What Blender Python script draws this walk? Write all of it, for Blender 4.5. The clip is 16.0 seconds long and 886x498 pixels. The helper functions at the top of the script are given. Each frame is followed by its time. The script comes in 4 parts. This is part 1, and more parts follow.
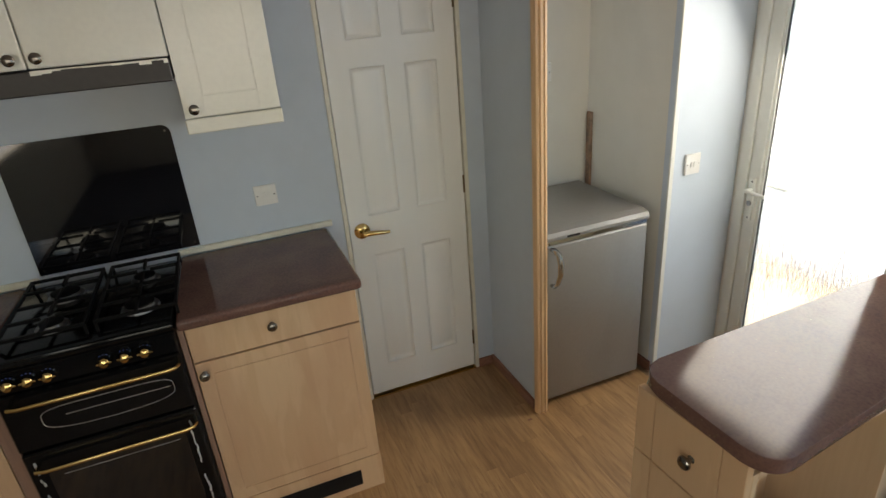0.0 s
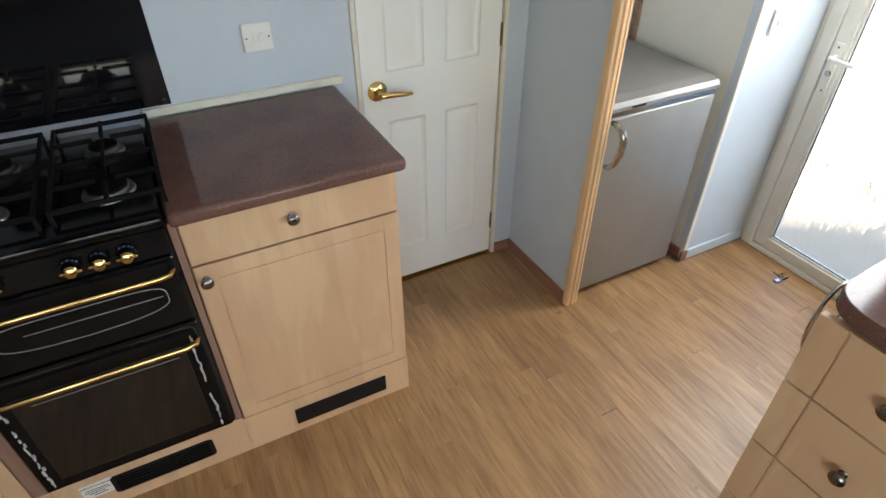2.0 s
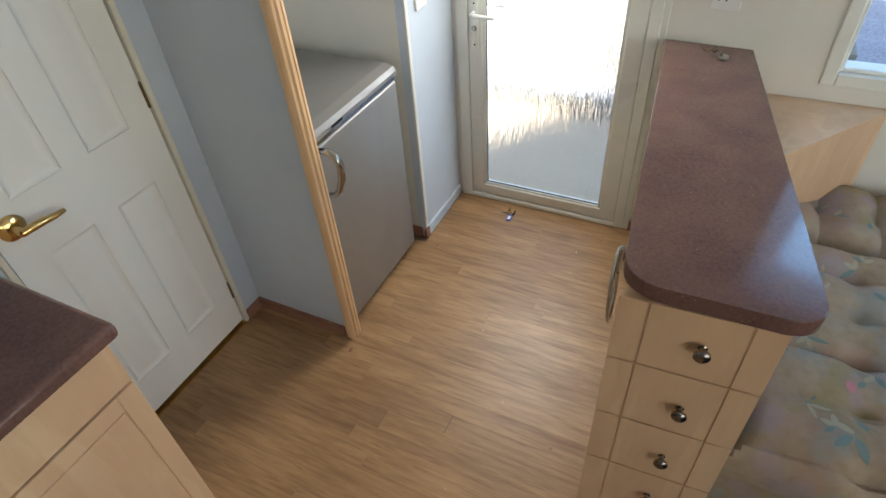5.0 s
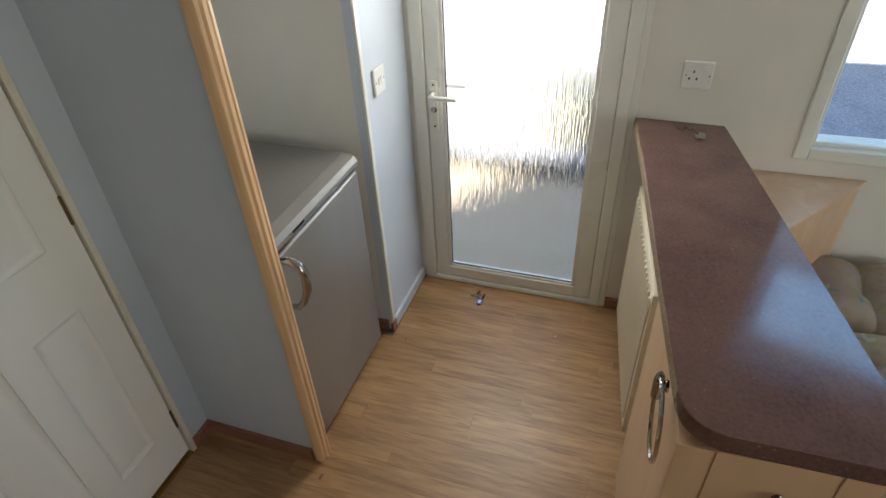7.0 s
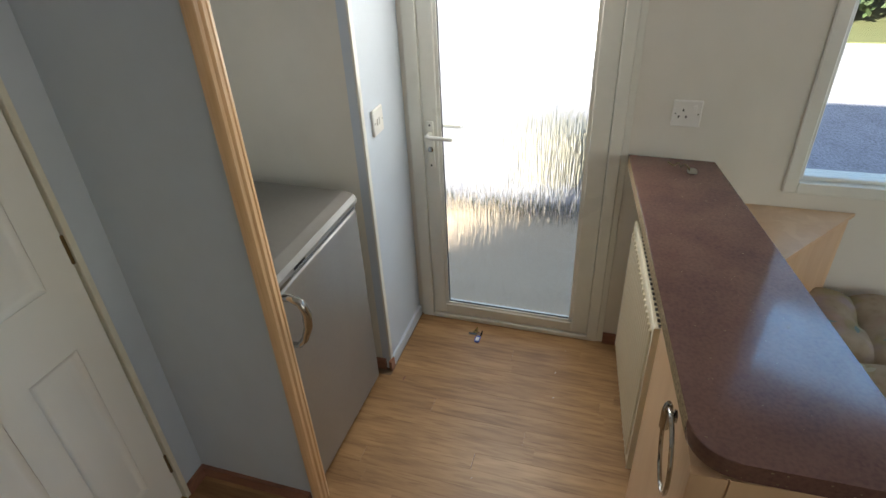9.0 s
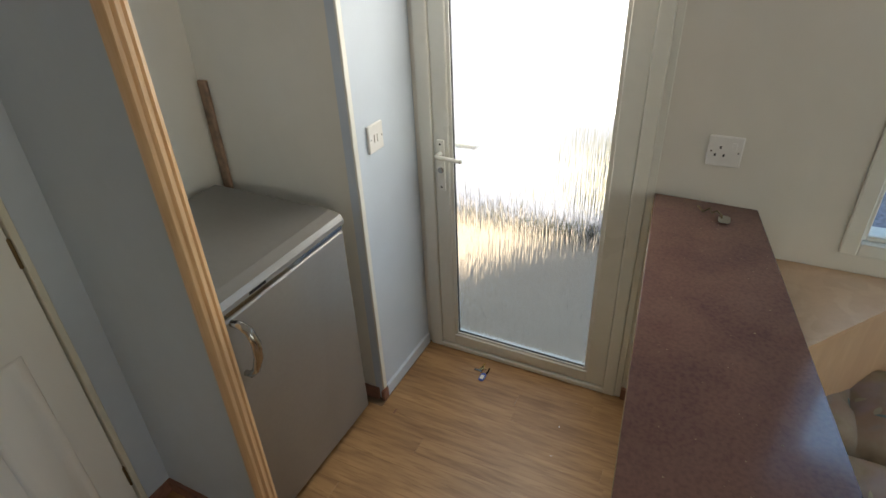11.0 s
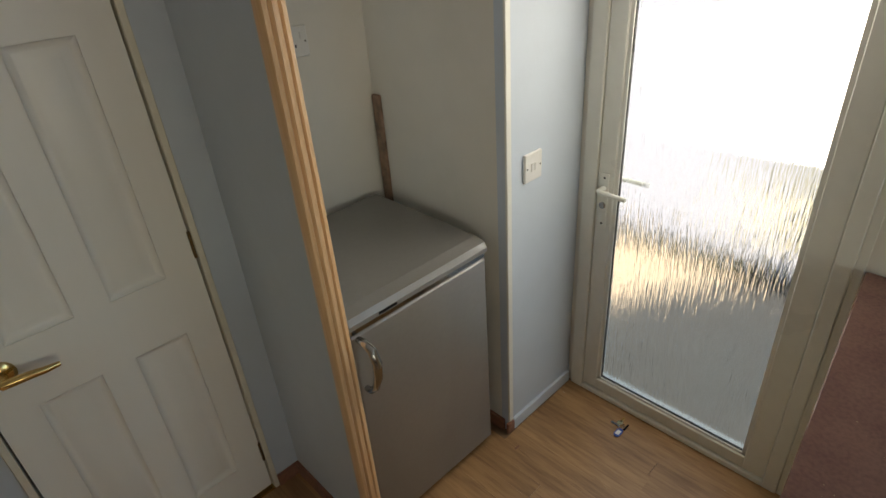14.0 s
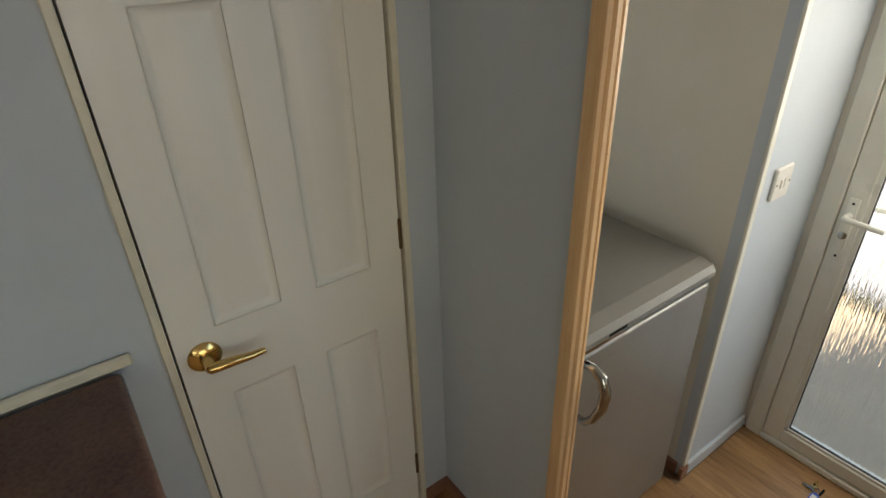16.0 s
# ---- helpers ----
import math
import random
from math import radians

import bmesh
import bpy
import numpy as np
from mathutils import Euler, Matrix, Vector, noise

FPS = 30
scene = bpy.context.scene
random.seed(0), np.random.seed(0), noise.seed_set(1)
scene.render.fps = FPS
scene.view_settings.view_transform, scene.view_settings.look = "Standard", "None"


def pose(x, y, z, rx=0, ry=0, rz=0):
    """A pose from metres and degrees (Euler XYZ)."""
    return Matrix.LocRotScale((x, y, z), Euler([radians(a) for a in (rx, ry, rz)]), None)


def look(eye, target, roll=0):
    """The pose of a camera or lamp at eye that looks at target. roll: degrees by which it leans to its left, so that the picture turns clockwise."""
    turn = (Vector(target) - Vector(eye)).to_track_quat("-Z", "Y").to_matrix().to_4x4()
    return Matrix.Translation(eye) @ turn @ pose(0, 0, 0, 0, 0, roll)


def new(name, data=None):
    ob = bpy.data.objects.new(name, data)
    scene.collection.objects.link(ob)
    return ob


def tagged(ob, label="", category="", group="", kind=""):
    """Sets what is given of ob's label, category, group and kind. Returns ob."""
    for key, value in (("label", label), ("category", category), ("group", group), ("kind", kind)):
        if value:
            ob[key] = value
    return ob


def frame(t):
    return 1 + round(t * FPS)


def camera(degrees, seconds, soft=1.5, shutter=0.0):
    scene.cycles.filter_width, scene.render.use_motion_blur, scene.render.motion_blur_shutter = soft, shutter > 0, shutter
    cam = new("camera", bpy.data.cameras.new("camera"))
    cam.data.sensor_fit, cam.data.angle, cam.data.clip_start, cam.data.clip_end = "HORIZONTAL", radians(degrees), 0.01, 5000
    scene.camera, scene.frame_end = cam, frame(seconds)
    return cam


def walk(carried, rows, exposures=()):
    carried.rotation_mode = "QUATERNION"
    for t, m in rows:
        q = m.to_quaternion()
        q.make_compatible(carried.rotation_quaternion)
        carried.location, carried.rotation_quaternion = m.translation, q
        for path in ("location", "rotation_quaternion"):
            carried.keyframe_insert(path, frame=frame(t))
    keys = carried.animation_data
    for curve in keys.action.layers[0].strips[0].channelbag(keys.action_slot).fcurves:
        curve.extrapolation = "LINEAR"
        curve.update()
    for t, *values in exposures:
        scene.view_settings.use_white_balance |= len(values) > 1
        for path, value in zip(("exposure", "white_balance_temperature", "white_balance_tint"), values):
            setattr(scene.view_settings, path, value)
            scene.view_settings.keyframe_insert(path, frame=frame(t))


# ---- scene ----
cam = camera(75.8, 16.0)

PATH = [
    (0, (1.120, 2.362, 1.702), (1.76, 4.082, 0.907), -4.6),
    (0.5, (1.059, 2.429, 1.624), (1.648, 4.136, 0.763), -3.8),
    (1, (1.062, 2.631, 1.54), (1.661, 4.261, 0.546), -1.9),
    (1.5, (1.114, 2.75, 1.547), (1.684, 4.296, 0.413), -1.6),
    (2, (0.947, 2.854, 1.581), (1.674, 4.265, 0.364), -0.1),
    (2.5, (0.83, 2.879, 1.591), (1.805, 4.096, 0.339), -2.3),
    (3, (0.792, 2.884, 1.596), (1.929, 3.904, 0.304), -2.8),
    (3.5, (0.79, 2.902, 1.6), (1.987, 3.814, 0.283), -3.1),
    (4, (0.81, 2.942, 1.62), (2.044, 3.783, 0.289), -3.5),
    (4.5, (0.974, 3.04, 1.619), (2.237, 3.813, 0.275), -4.0),
    (5, (1.1, 3.135, 1.651), (2.418, 3.851, 0.328), -4.6),
    (7.5, (1.277, 3.358, 1.654), (2.822, 3.894, 0.502), -2.7),
    (8, (1.257, 3.362, 1.663), (2.823, 3.895, 0.539), -2.7),
    (8.5, (1.274, 3.393, 1.69), (2.849, 3.904, 0.568), -2.9),
    (9, (1.248, 3.367, 1.648), (2.85, 3.903, 0.577), -2.9),
    (11.5, (1.628, 3.159, 1.614), (3.076, 4.069, 0.578), -2.4),
    (12, (1.701, 3.153, 1.622), (3.062, 4.206, 0.601), -2.6),
    (12.5, (1.675, 3.144, 1.655), (2.942, 4.317, 0.644), -3.8),
    (13, (1.665, 3.153, 1.654), (2.876, 4.39, 0.653), -4.5),
    (13.5, (1.679, 3.178, 1.639), (2.857, 4.444, 0.635), -4.8),
    (14, (1.668, 3.173, 1.654), (2.828, 4.453, 0.646), -4.5),
    (14.5, (1.639, 3.155, 1.663), (2.779, 4.461, 0.666), -4.5),
    (15, (1.653, 3.206, 1.631), (2.766, 4.538, 0.636), -3.9),
    (15.5, (1.551, 3.376, 1.624), (2.629, 4.732, 0.623), -3.0),
    (16, (1.466, 3.558, 1.591), (2.471, 4.975, 0.599), -1.8),
]
EXPOSURES = [(0, 2.70, 7300, 10), (0.5, 2.95, 7200, 10), (1.0, 3.3, 6700, 10), (1.5, 3.5, 6500, 10), (2.5, 3.55, 6500, 10), (3.5, 3.47, 6500, 10), (5.0, 3.12, 6600, 10), (7.5, 2.60, 6850, 10), (9.0, 2.52, 6950, 10), (11.5, 2.22, 7200, 10), (12.5, 2.05, 7350, 10), (14.5, 2.08, 7600, 10), (15.5, 2.25, 7700, 10), (16, 2.4, 7700, 10)]
walk(cam, [(t, look(eye, target, roll)) for t, eye, target, roll in PATH], EXPOSURES)

# ---- world, sun, lights ----
world = bpy.data.worlds.new("world")
scene.world = world
world.use_nodes = True
wn = world.node_tree
sky = wn.nodes.new("ShaderNodeTexSky")
sky.sky_type, sky.sun_disc = "NISHITA", False
SUN_EL, SUN_DIR = radians(24.6), Vector((-0.84, 0.54, 0))
sky.sun_elevation, sky.sun_rotation = SUN_EL, math.atan2(SUN_DIR.x, SUN_DIR.y)
wn.links.new(sky.outputs[0], wn.nodes["Background"].inputs[0])
wn.nodes["Background"].inputs[1].default_value = 0.075
sun = new("sun", bpy.data.lights.new("sun", "SUN"))
sun.data.energy, sun.data.angle, sun.data.color = 5.0, radians(0.53), (1.0, 0.95, 0.87)
sun.matrix_world = look((0, 0, 0), (-SUN_DIR.normalized() * math.cos(SUN_EL) + Vector((0, 0, -math.sin(SUN_EL)))))


def window_light(name, at, toward, w, h, watts, tint):
    lamp = new(name, bpy.data.lights.new(name, "AREA"))
    lamp.data.shape, lamp.data.size, lamp.data.size_y = "RECTANGLE", w, h
    lamp.data.energy, lamp.data.color = watts, tint
    lamp.matrix_world = look(at, toward)
    return lamp


window_light("window_light_west", (-0.36, 0.7, 1.35), (3, 0.7, 1.1), 2.2, 0.9, 2.0, (1.0, 0.93, 0.80))
window_light("window_light_south", (1.4, -1.42, 1.35), (1.4, 3, 1.1), 2.6, 0.9, 2.7, (1.0, 0.94, 0.82))
window_light("window_light_east", (3.20, 1.93, 1.60), (1.2, 2.6, 0.9), 1.5, 0.28, 1.05, (0.24, 0.54, 1.0))
window_light("window_light_door", (3.215, 3.73, 1.38), (1.0, 3.6, 0.2), 0.52, 0.92, 1.5, (1.0, 0.97, 0.92))

# ---- materials ----


def mat(name, base, rough=0.5, metal=0.0, vary=(3.0, 0.06), fine=(60.0, 0.04), bump=(0, 0.0), rvary=0.08, stretch=(1, 1, 1), tint=None, spec=0.5, island=0.0, coat=0.0):
    m = bpy.data.materials.new(name)
    m.use_nodes = True
    t = m.node_tree
    n, L = t.nodes, t.links
    b = n["Principled BSDF"]
    b.inputs["Metallic"].default_value = metal
    b.inputs["Specular IOR Level"].default_value = spec
    b.inputs["Coat Weight"].default_value = coat
    co = n.new("ShaderNodeTexCoord")
    mp = n.new("ShaderNodeMapping")
    mp.inputs["Scale"].default_value = stretch
    L.new(co.outputs["Object"], mp.inputs[0])
    big, small = n.new("ShaderNodeTexNoise"), n.new("ShaderNodeTexNoise")
    for node, (sc, _) in ((big, vary), (small, fine)):
        node.inputs["Scale"].default_value = sc
        node.inputs["Detail"].default_value = 4
        L.new(mp.outputs[0], node.inputs["Vector"])
    dark = tuple(c * 0.5 for c in base) if tint is None else tint
    mix1 = n.new("ShaderNodeMix")
    mix1.data_type = "RGBA"
    mix1.inputs[6].default_value, mix1.inputs[7].default_value = (*base, 1), (*dark, 1)
    r1 = n.new("ShaderNodeMapRange")
    r1.inputs["From Min"].default_value, r1.inputs["From Max"].default_value = 0.35, 0.7
    r1.inputs["To Max"].default_value = vary[1] * 2
    L.new(big.outputs[0], r1.inputs[0])
    r2 = n.new("ShaderNodeMapRange")
    r2.inputs["From Min"].default_value, r2.inputs["From Max"].default_value = 0.4, 0.75
    r2.inputs["To Max"].default_value = fine[1] * 2
    L.new(small.outputs[0], r2.inputs[0])
    add = n.new("ShaderNodeMath")
    add.operation, add.use_clamp = "ADD", True
    L.new(r1.outputs[0], add.inputs[0])
    L.new(r2.outputs[0], add.inputs[1])
    out = add.outputs[0]
    if island:
        oi = n.new("ShaderNodeObjectInfo")
        k = n.new("ShaderNodeMath")
        k.operation, k.use_clamp = "MULTIPLY_ADD", True
        k.inputs[1].default_value = island
        L.new(oi.outputs["Random"], k.inputs[0])
        L.new(out, k.inputs[2])
        out = k.outputs[0]
    L.new(out, mix1.inputs[0])
    L.new(mix1.outputs[2], b.inputs["Base Color"])
    rr = n.new("ShaderNodeMapRange")
    rr.inputs["To Min"].default_value, rr.inputs["To Max"].default_value = max(0.02, rough - rvary), min(1, rough + rvary)
    L.new(big.outputs[0], rr.inputs[0])
    L.new(rr.outputs[0], b.inputs["Roughness"])
    if bump[1]:
        bn, bt = n.new("ShaderNodeBump"), n.new("ShaderNodeTexNoise")
        bt.inputs["Scale"].default_value, bt.inputs["Detail"].default_value = bump[0], 3
        L.new(mp.outputs[0], bt.inputs["Vector"])
        bn.inputs["Strength"].default_value, bn.inputs["Distance"].default_value = bump[1], 0.002
        L.new(bt.outputs[0], bn.inputs["Height"])
        L.new(bn.outputs[0], b.inputs["Normal"])
    return m


M = {}
M["wall_blue"] = mat("wall_blue", (0.51, 0.57, 0.635), 0.5, vary=(1.5, 0.04), fine=(14, 0.03), bump=(40, 0.12))
M["wall_white"] = mat("wall_white", (0.76, 0.735, 0.67), 0.5, vary=(1.2, 0.05), fine=(9, 0.03), bump=(40, 0.12))
M["wall_pale"] = mat("wall_pale", (0.58, 0.65, 0.73), 0.5, vary=(1.2, 0.05), fine=(9, 0.03), bump=(40, 0.12))
# Unseen rear walls: colour darkened so they bounce less light forward.
M["wall_rear_dim"] = mat("wall_rear_dim", (0.42, 0.38, 0.31), 0.6)
M["ceiling"] = mat("ceiling", (0.75, 0.74, 0.71), 0.8)
M["cream"] = mat("cream_paint", (0.72, 0.69, 0.58), 0.35, fine=(30, 0.08))
M["door_white"] = mat("door_white", (0.80, 0.80, 0.76), 0.32, vary=(2, 0.04), fine=(20, 0.02), bump=(120, 0.08), stretch=(1, 1, 0.15))
M["gloss_cream"] = mat("gloss_cream", (0.78, 0.76, 0.66), 0.22, bump=(60, 0.1))
M["beech"] = mat("beech", (0.60, 0.395, 0.235), 0.4, vary=(1.2, 0.12), fine=(9, 0.12), tint=(0.50, 0.32, 0.19), stretch=(9, 9, 0.7), bump=(14, 0.05))
M["beech_side"] = mat("beech_side", (0.60, 0.42, 0.26), 0.42, vary=(1.2, 0.12), fine=(9, 0.12), tint=(0.46, 0.29, 0.17), stretch=(9, 9, 0.7))
M["pine"] = mat("pine", (0.76, 0.52, 0.30), 0.35, vary=(2, 0.22), fine=(14, 0.2), tint=(0.52, 0.29, 0.13), stretch=(14, 14, 0.5))
M["skirting"] = mat("skirting", (0.30, 0.14, 0.09), 0.5, vary=(3, 0.2), fine=(12, 0.2), stretch=(4, 1, 6))
M["worktop"] = mat("worktop", (0.165, 0.088, 0.068), 0.10, vary=(8, 0.24), fine=(130, 0.26), tint=(0.085, 0.042, 0.040), bump=(250, 0.03), rvary=0.03, spec=0.32)
M["edging"] = mat("edging", (0.30, 0.175, 0.125), 0.45, fine=(9, 0.2), stretch=(9, 9, 0.7))
M["chipboard"] = mat("chipboard", (0.30, 0.22, 0.12), 0.8, fine=(180, 0.5), tint=(0.10, 0.07, 0.03))
M["black"] = mat("black_enamel", (0.004, 0.004, 0.0045), 0.14, fine=(40, 0.2), spec=0.22)
M["black_glass"] = mat("black_glass", (0.004, 0.004, 0.005), 0.05, rvary=0.02, spec=0.8)
M["iron"] = mat("black_iron", (0.004, 0.004, 0.0045), 0.5, spec=0.10)
M["dark_plastic"] = mat("dark_plastic", (0.010, 0.009, 0.009), 0.55, spec=0.2)
M["brown_metal"] = mat("brown_metal", (0.016, 0.012, 0.011), 0.4, fine=(60, 0.3))
M["brass"] = mat("brass", (0.66, 0.46, 0.19), 0.18, 1.0)
M["old_brass"] = mat("old_brass", (0.20, 0.14, 0.07), 0.4, 0.8)
M["chrome"] = mat("chrome", (0.46, 0.45, 0.43), 0.12, 1.0)
M["nickel"] = mat("nickel", (0.25, 0.225, 0.20), 0.22, 1.0)
M["burner"] = mat("burner_alloy", (0.22, 0.22, 0.23), 0.40, 0.9)
M["fridge"] = mat("fridge_silver", (0.34, 0.33, 0.31), 0.38, 0.6, vary=(2, 0.05), bump=(400, 0.06))
M["fridge_top"] = mat("fridge_top_silver", (0.27, 0.26, 0.245), 0.40, 0.35, vary=(2, 0.05))
M["upvc"] = mat("upvc", (0.78, 0.78, 0.72), 0.3, vary=(2, 0.04), fine=(30, 0.03))
M["switch"] = mat("switch_plastic", (0.80, 0.79, 0.76), 0.3)
M["radiator"] = mat("radiator_enamel", (0.82, 0.76, 0.60), 0.35)
M["copper"] = mat("old_copper", (0.40, 0.26, 0.18), 0.5, 0.4, vary=(8, 0.3), fine=(40, 0.3), tint=(0.16, 0.12, 0.09))
M["carpet"] = mat("carpet", (0.036, 0.039, 0.050), 0.95, vary=(8, 0.2), fine=(220, 0.5), bump=(400, 0.9), spec=0.1)
def fabric_material():
    m = mat("floral_fabric", (0.37, 0.285, 0.195), 0.88, vary=(7, 0.30), fine=(38, 0.26), tint=(0.26, 0.185, 0.11), bump=(420, 0.4), spec=0.15)
    n, L = m.node_tree.nodes, m.node_tree.links
    b = n["Principled BSDF"]
    src = b.inputs["Base Color"].links[0].from_socket
    co = n.new("ShaderNodeTexCoord")
    for k, (col, sc, lo, hi) in enumerate((((0.36, 0.22, 0.16), 5.5, 0.52, 0.60), ((0.24, 0.28, 0.27), 7.0, 0.57, 0.64), ((0.31, 0.24, 0.27), 6.3, 0.58, 0.66), ((0.28, 0.23, 0.09), 8.5, 0.57, 0.63))):
        nz, mp, mr, mx = n.new("ShaderNodeTexNoise"), n.new("ShaderNodeMapping"), n.new("ShaderNodeMapRange"), n.new("ShaderNodeMix")
        mp.inputs["Location"].default_value = (3.7 * k, 1.3 * k, 5.1)
        nz.inputs["Scale"].default_value, nz.inputs["Detail"].default_value = sc, 2
        mr.inputs["From Min"].default_value, mr.inputs["From Max"].default_value, mr.inputs["To Max"].default_value = lo, hi, 0.45
        mx.data_type = "RGBA"
        mx.inputs[7].default_value = (*col, 1)
        L.new(co.outputs["Object"], mp.inputs[0])
        L.new(mp.outputs[0], nz.inputs["Vector"])
        L.new(nz.outputs[0], mr.inputs[0])
        L.new(mr.outputs[0], mx.inputs[0])
        L.new(src, mx.inputs[6])
        src = mx.outputs[2]
    L.new(src, b.inputs["Base Color"])
    return m




def flame(m, scale, stretch, colour, lo, hi, most):
    """Broad soft figure in veneer, over what the material has already."""
    n, L = m.node_tree.nodes, m.node_tree.links
    b = n["Principled BSDF"]
    src = b.inputs["Base Color"].links[0].from_socket
    geo, p, z, r, x = (n.new(k) for k in ("ShaderNodeNewGeometry", "ShaderNodeMapping", "ShaderNodeTexNoise", "ShaderNodeMapRange", "ShaderNodeMix"))
    p.inputs["Scale"].default_value = stretch
    z.inputs["Scale"].default_value, z.inputs["Detail"].default_value, z.inputs["Distortion"].default_value = scale, 4, 0.8
    r.inputs["From Min"].default_value, r.inputs["From Max"].default_value, r.inputs["To Max"].default_value = lo, hi, most
    x.data_type = "RGBA"
    x.inputs[7].default_value = (*colour, 1)
    L.new(geo.outputs["Position"], p.inputs[0])
    L.new(p.outputs[0], z.inputs["Vector"])
    L.new(z.outputs[0], r.inputs[0])
    L.new(r.outputs[0], x.inputs[0])
    L.new(src, x.inputs[6])
    L.new(x.outputs[2], b.inputs["Base Color"])


flame(M["beech"], 1.0, (13, 13, 2.2), (0.66, 0.46, 0.28), 0.50, 0.58, 0.55)
flame(M["beech"], 1.0, (5, 5, 1.5), (0.50, 0.30, 0.18), 0.52, 0.66, 0.45)
flame(M["wall_white"], 1.0, (2.2, 2.2, 1.3), (0.66, 0.64, 0.57), 0.50, 0.70, 0.5)
flame(M["wall_blue"], 1.0, (1.8, 1.8, 1.1), (0.47, 0.51, 0.56), 0.50, 0.70, 0.5)
flame(M["fridge"], 1.0, (3, 3, 1.2), (0.28, 0.265, 0.24), 0.50, 0.70, 0.4)
M["floral"] = fabric_material()
M["piping"] = mat("piping", (0.30, 0.24, 0.14), 0.8)
M["teal_thread"] = mat("teal_thread", (0.16, 0.215, 0.19), 0.8)
M["pale_thread"] = mat("pale_thread", (0.38, 0.33, 0.22), 0.8)
M["pink_thread"] = mat("pink_thread", (0.50, 0.20, 0.22), 0.8)
M["scuff"] = mat("scuff_white", (0.45, 0.44, 0.42), 0.7)
M["silver_line"] = mat("silver_line", (0.5, 0.48, 0.45), 0.35, 0.7)
M["gasket"] = mat("gasket", (0.05, 0.05, 0.05), 0.6)
M["floor"] = mat("underfloor", (0.20, 0.13, 0.08), 0.6)
M["label"] = mat("paper_label", (0.75, 0.74, 0.70), 0.6)
M["ink"] = mat("ink", (0.03, 0.03, 0.03), 0.6)
M["gravel"] = mat("gravel", (0.37, 0.38, 0.44), 0.9, vary=(3, 0.15), fine=(45, 0.5), bump=(60, 0.9))
M["grass"] = mat("grass", (0.16, 0.165, 0.075), 0.9, vary=(0.5, 0.25), fine=(30, 0.4), tint=(0.05, 0.07, 0.02), bump=(60, 0.8))
M["paving"] = mat("paving", (0.57, 0.455, 0.335), 0.8, vary=(11, 0.32), fine=(40, 0.3))
M["leaf"] = mat("leaf", (0.05, 0.085, 0.03), 0.7, vary=(2, 0.4), fine=(20, 0.4))
M["hedge_leaf"] = mat("hedge_leaf", (0.075, 0.078, 0.045), 0.8, vary=(2, 0.4), fine=(20, 0.4))
M["bark"] = mat("bark", (0.07, 0.055, 0.04), 0.9, fine=(30, 0.4), bump=(30, 0.9))
M["grey_plastic"] = mat("grey_plastic", (0.20, 0.195, 0.16), 0.6)
M["key_blue"] = mat("blue_plastic", (0.04, 0.10, 0.45), 0.3)
M["outer"] = mat("caravan_cladding", (0.70, 0.68, 0.60), 0.5)


def clear_glass():
    m = bpy.data.materials.new("clear_glass")
    m.use_nodes = True
    b = m.node_tree.nodes["Principled BSDF"]
    b.inputs["Transmission Weight"].default_value, b.inputs["Roughness"].default_value, b.inputs["IOR"].default_value = 1.0, 0.0, 1.45
    b.inputs["Base Color"].default_value = (0.97, 0.99, 0.98, 1)
    return m


def rain_glass():
    m = clear_glass()
    m.name = "textured_glass"
    n, L = m.node_tree.nodes, m.node_tree.links
    b = n["Principled BSDF"]
    co, mp, nz, bp = n.new("ShaderNodeTexCoord"), n.new("ShaderNodeMapping"), n.new("ShaderNodeTexNoise"), n.new("ShaderNodeBump")
    mp.inputs["Scale"].default_value = (60, 1, 0.07)
    nz.inputs["Scale"].default_value, nz.inputs["Detail"].default_value = 185, 1.5
    bp.inputs["Strength"].default_value, bp.inputs["Distance"].default_value = 1.0, 0.0024
    L.new(co.outputs["Object"], mp.inputs[0])
    L.new(mp.outputs[0], nz.inputs["Vector"])
    L.new(nz.outputs[0], bp.inputs["Height"])
    L.new(bp.outputs[0], b.inputs["Normal"])
    b.inputs["Roughness"].default_value = 0.03
    return m


M["glass"], M["rain_glass"] = clear_glass(), rain_glass()


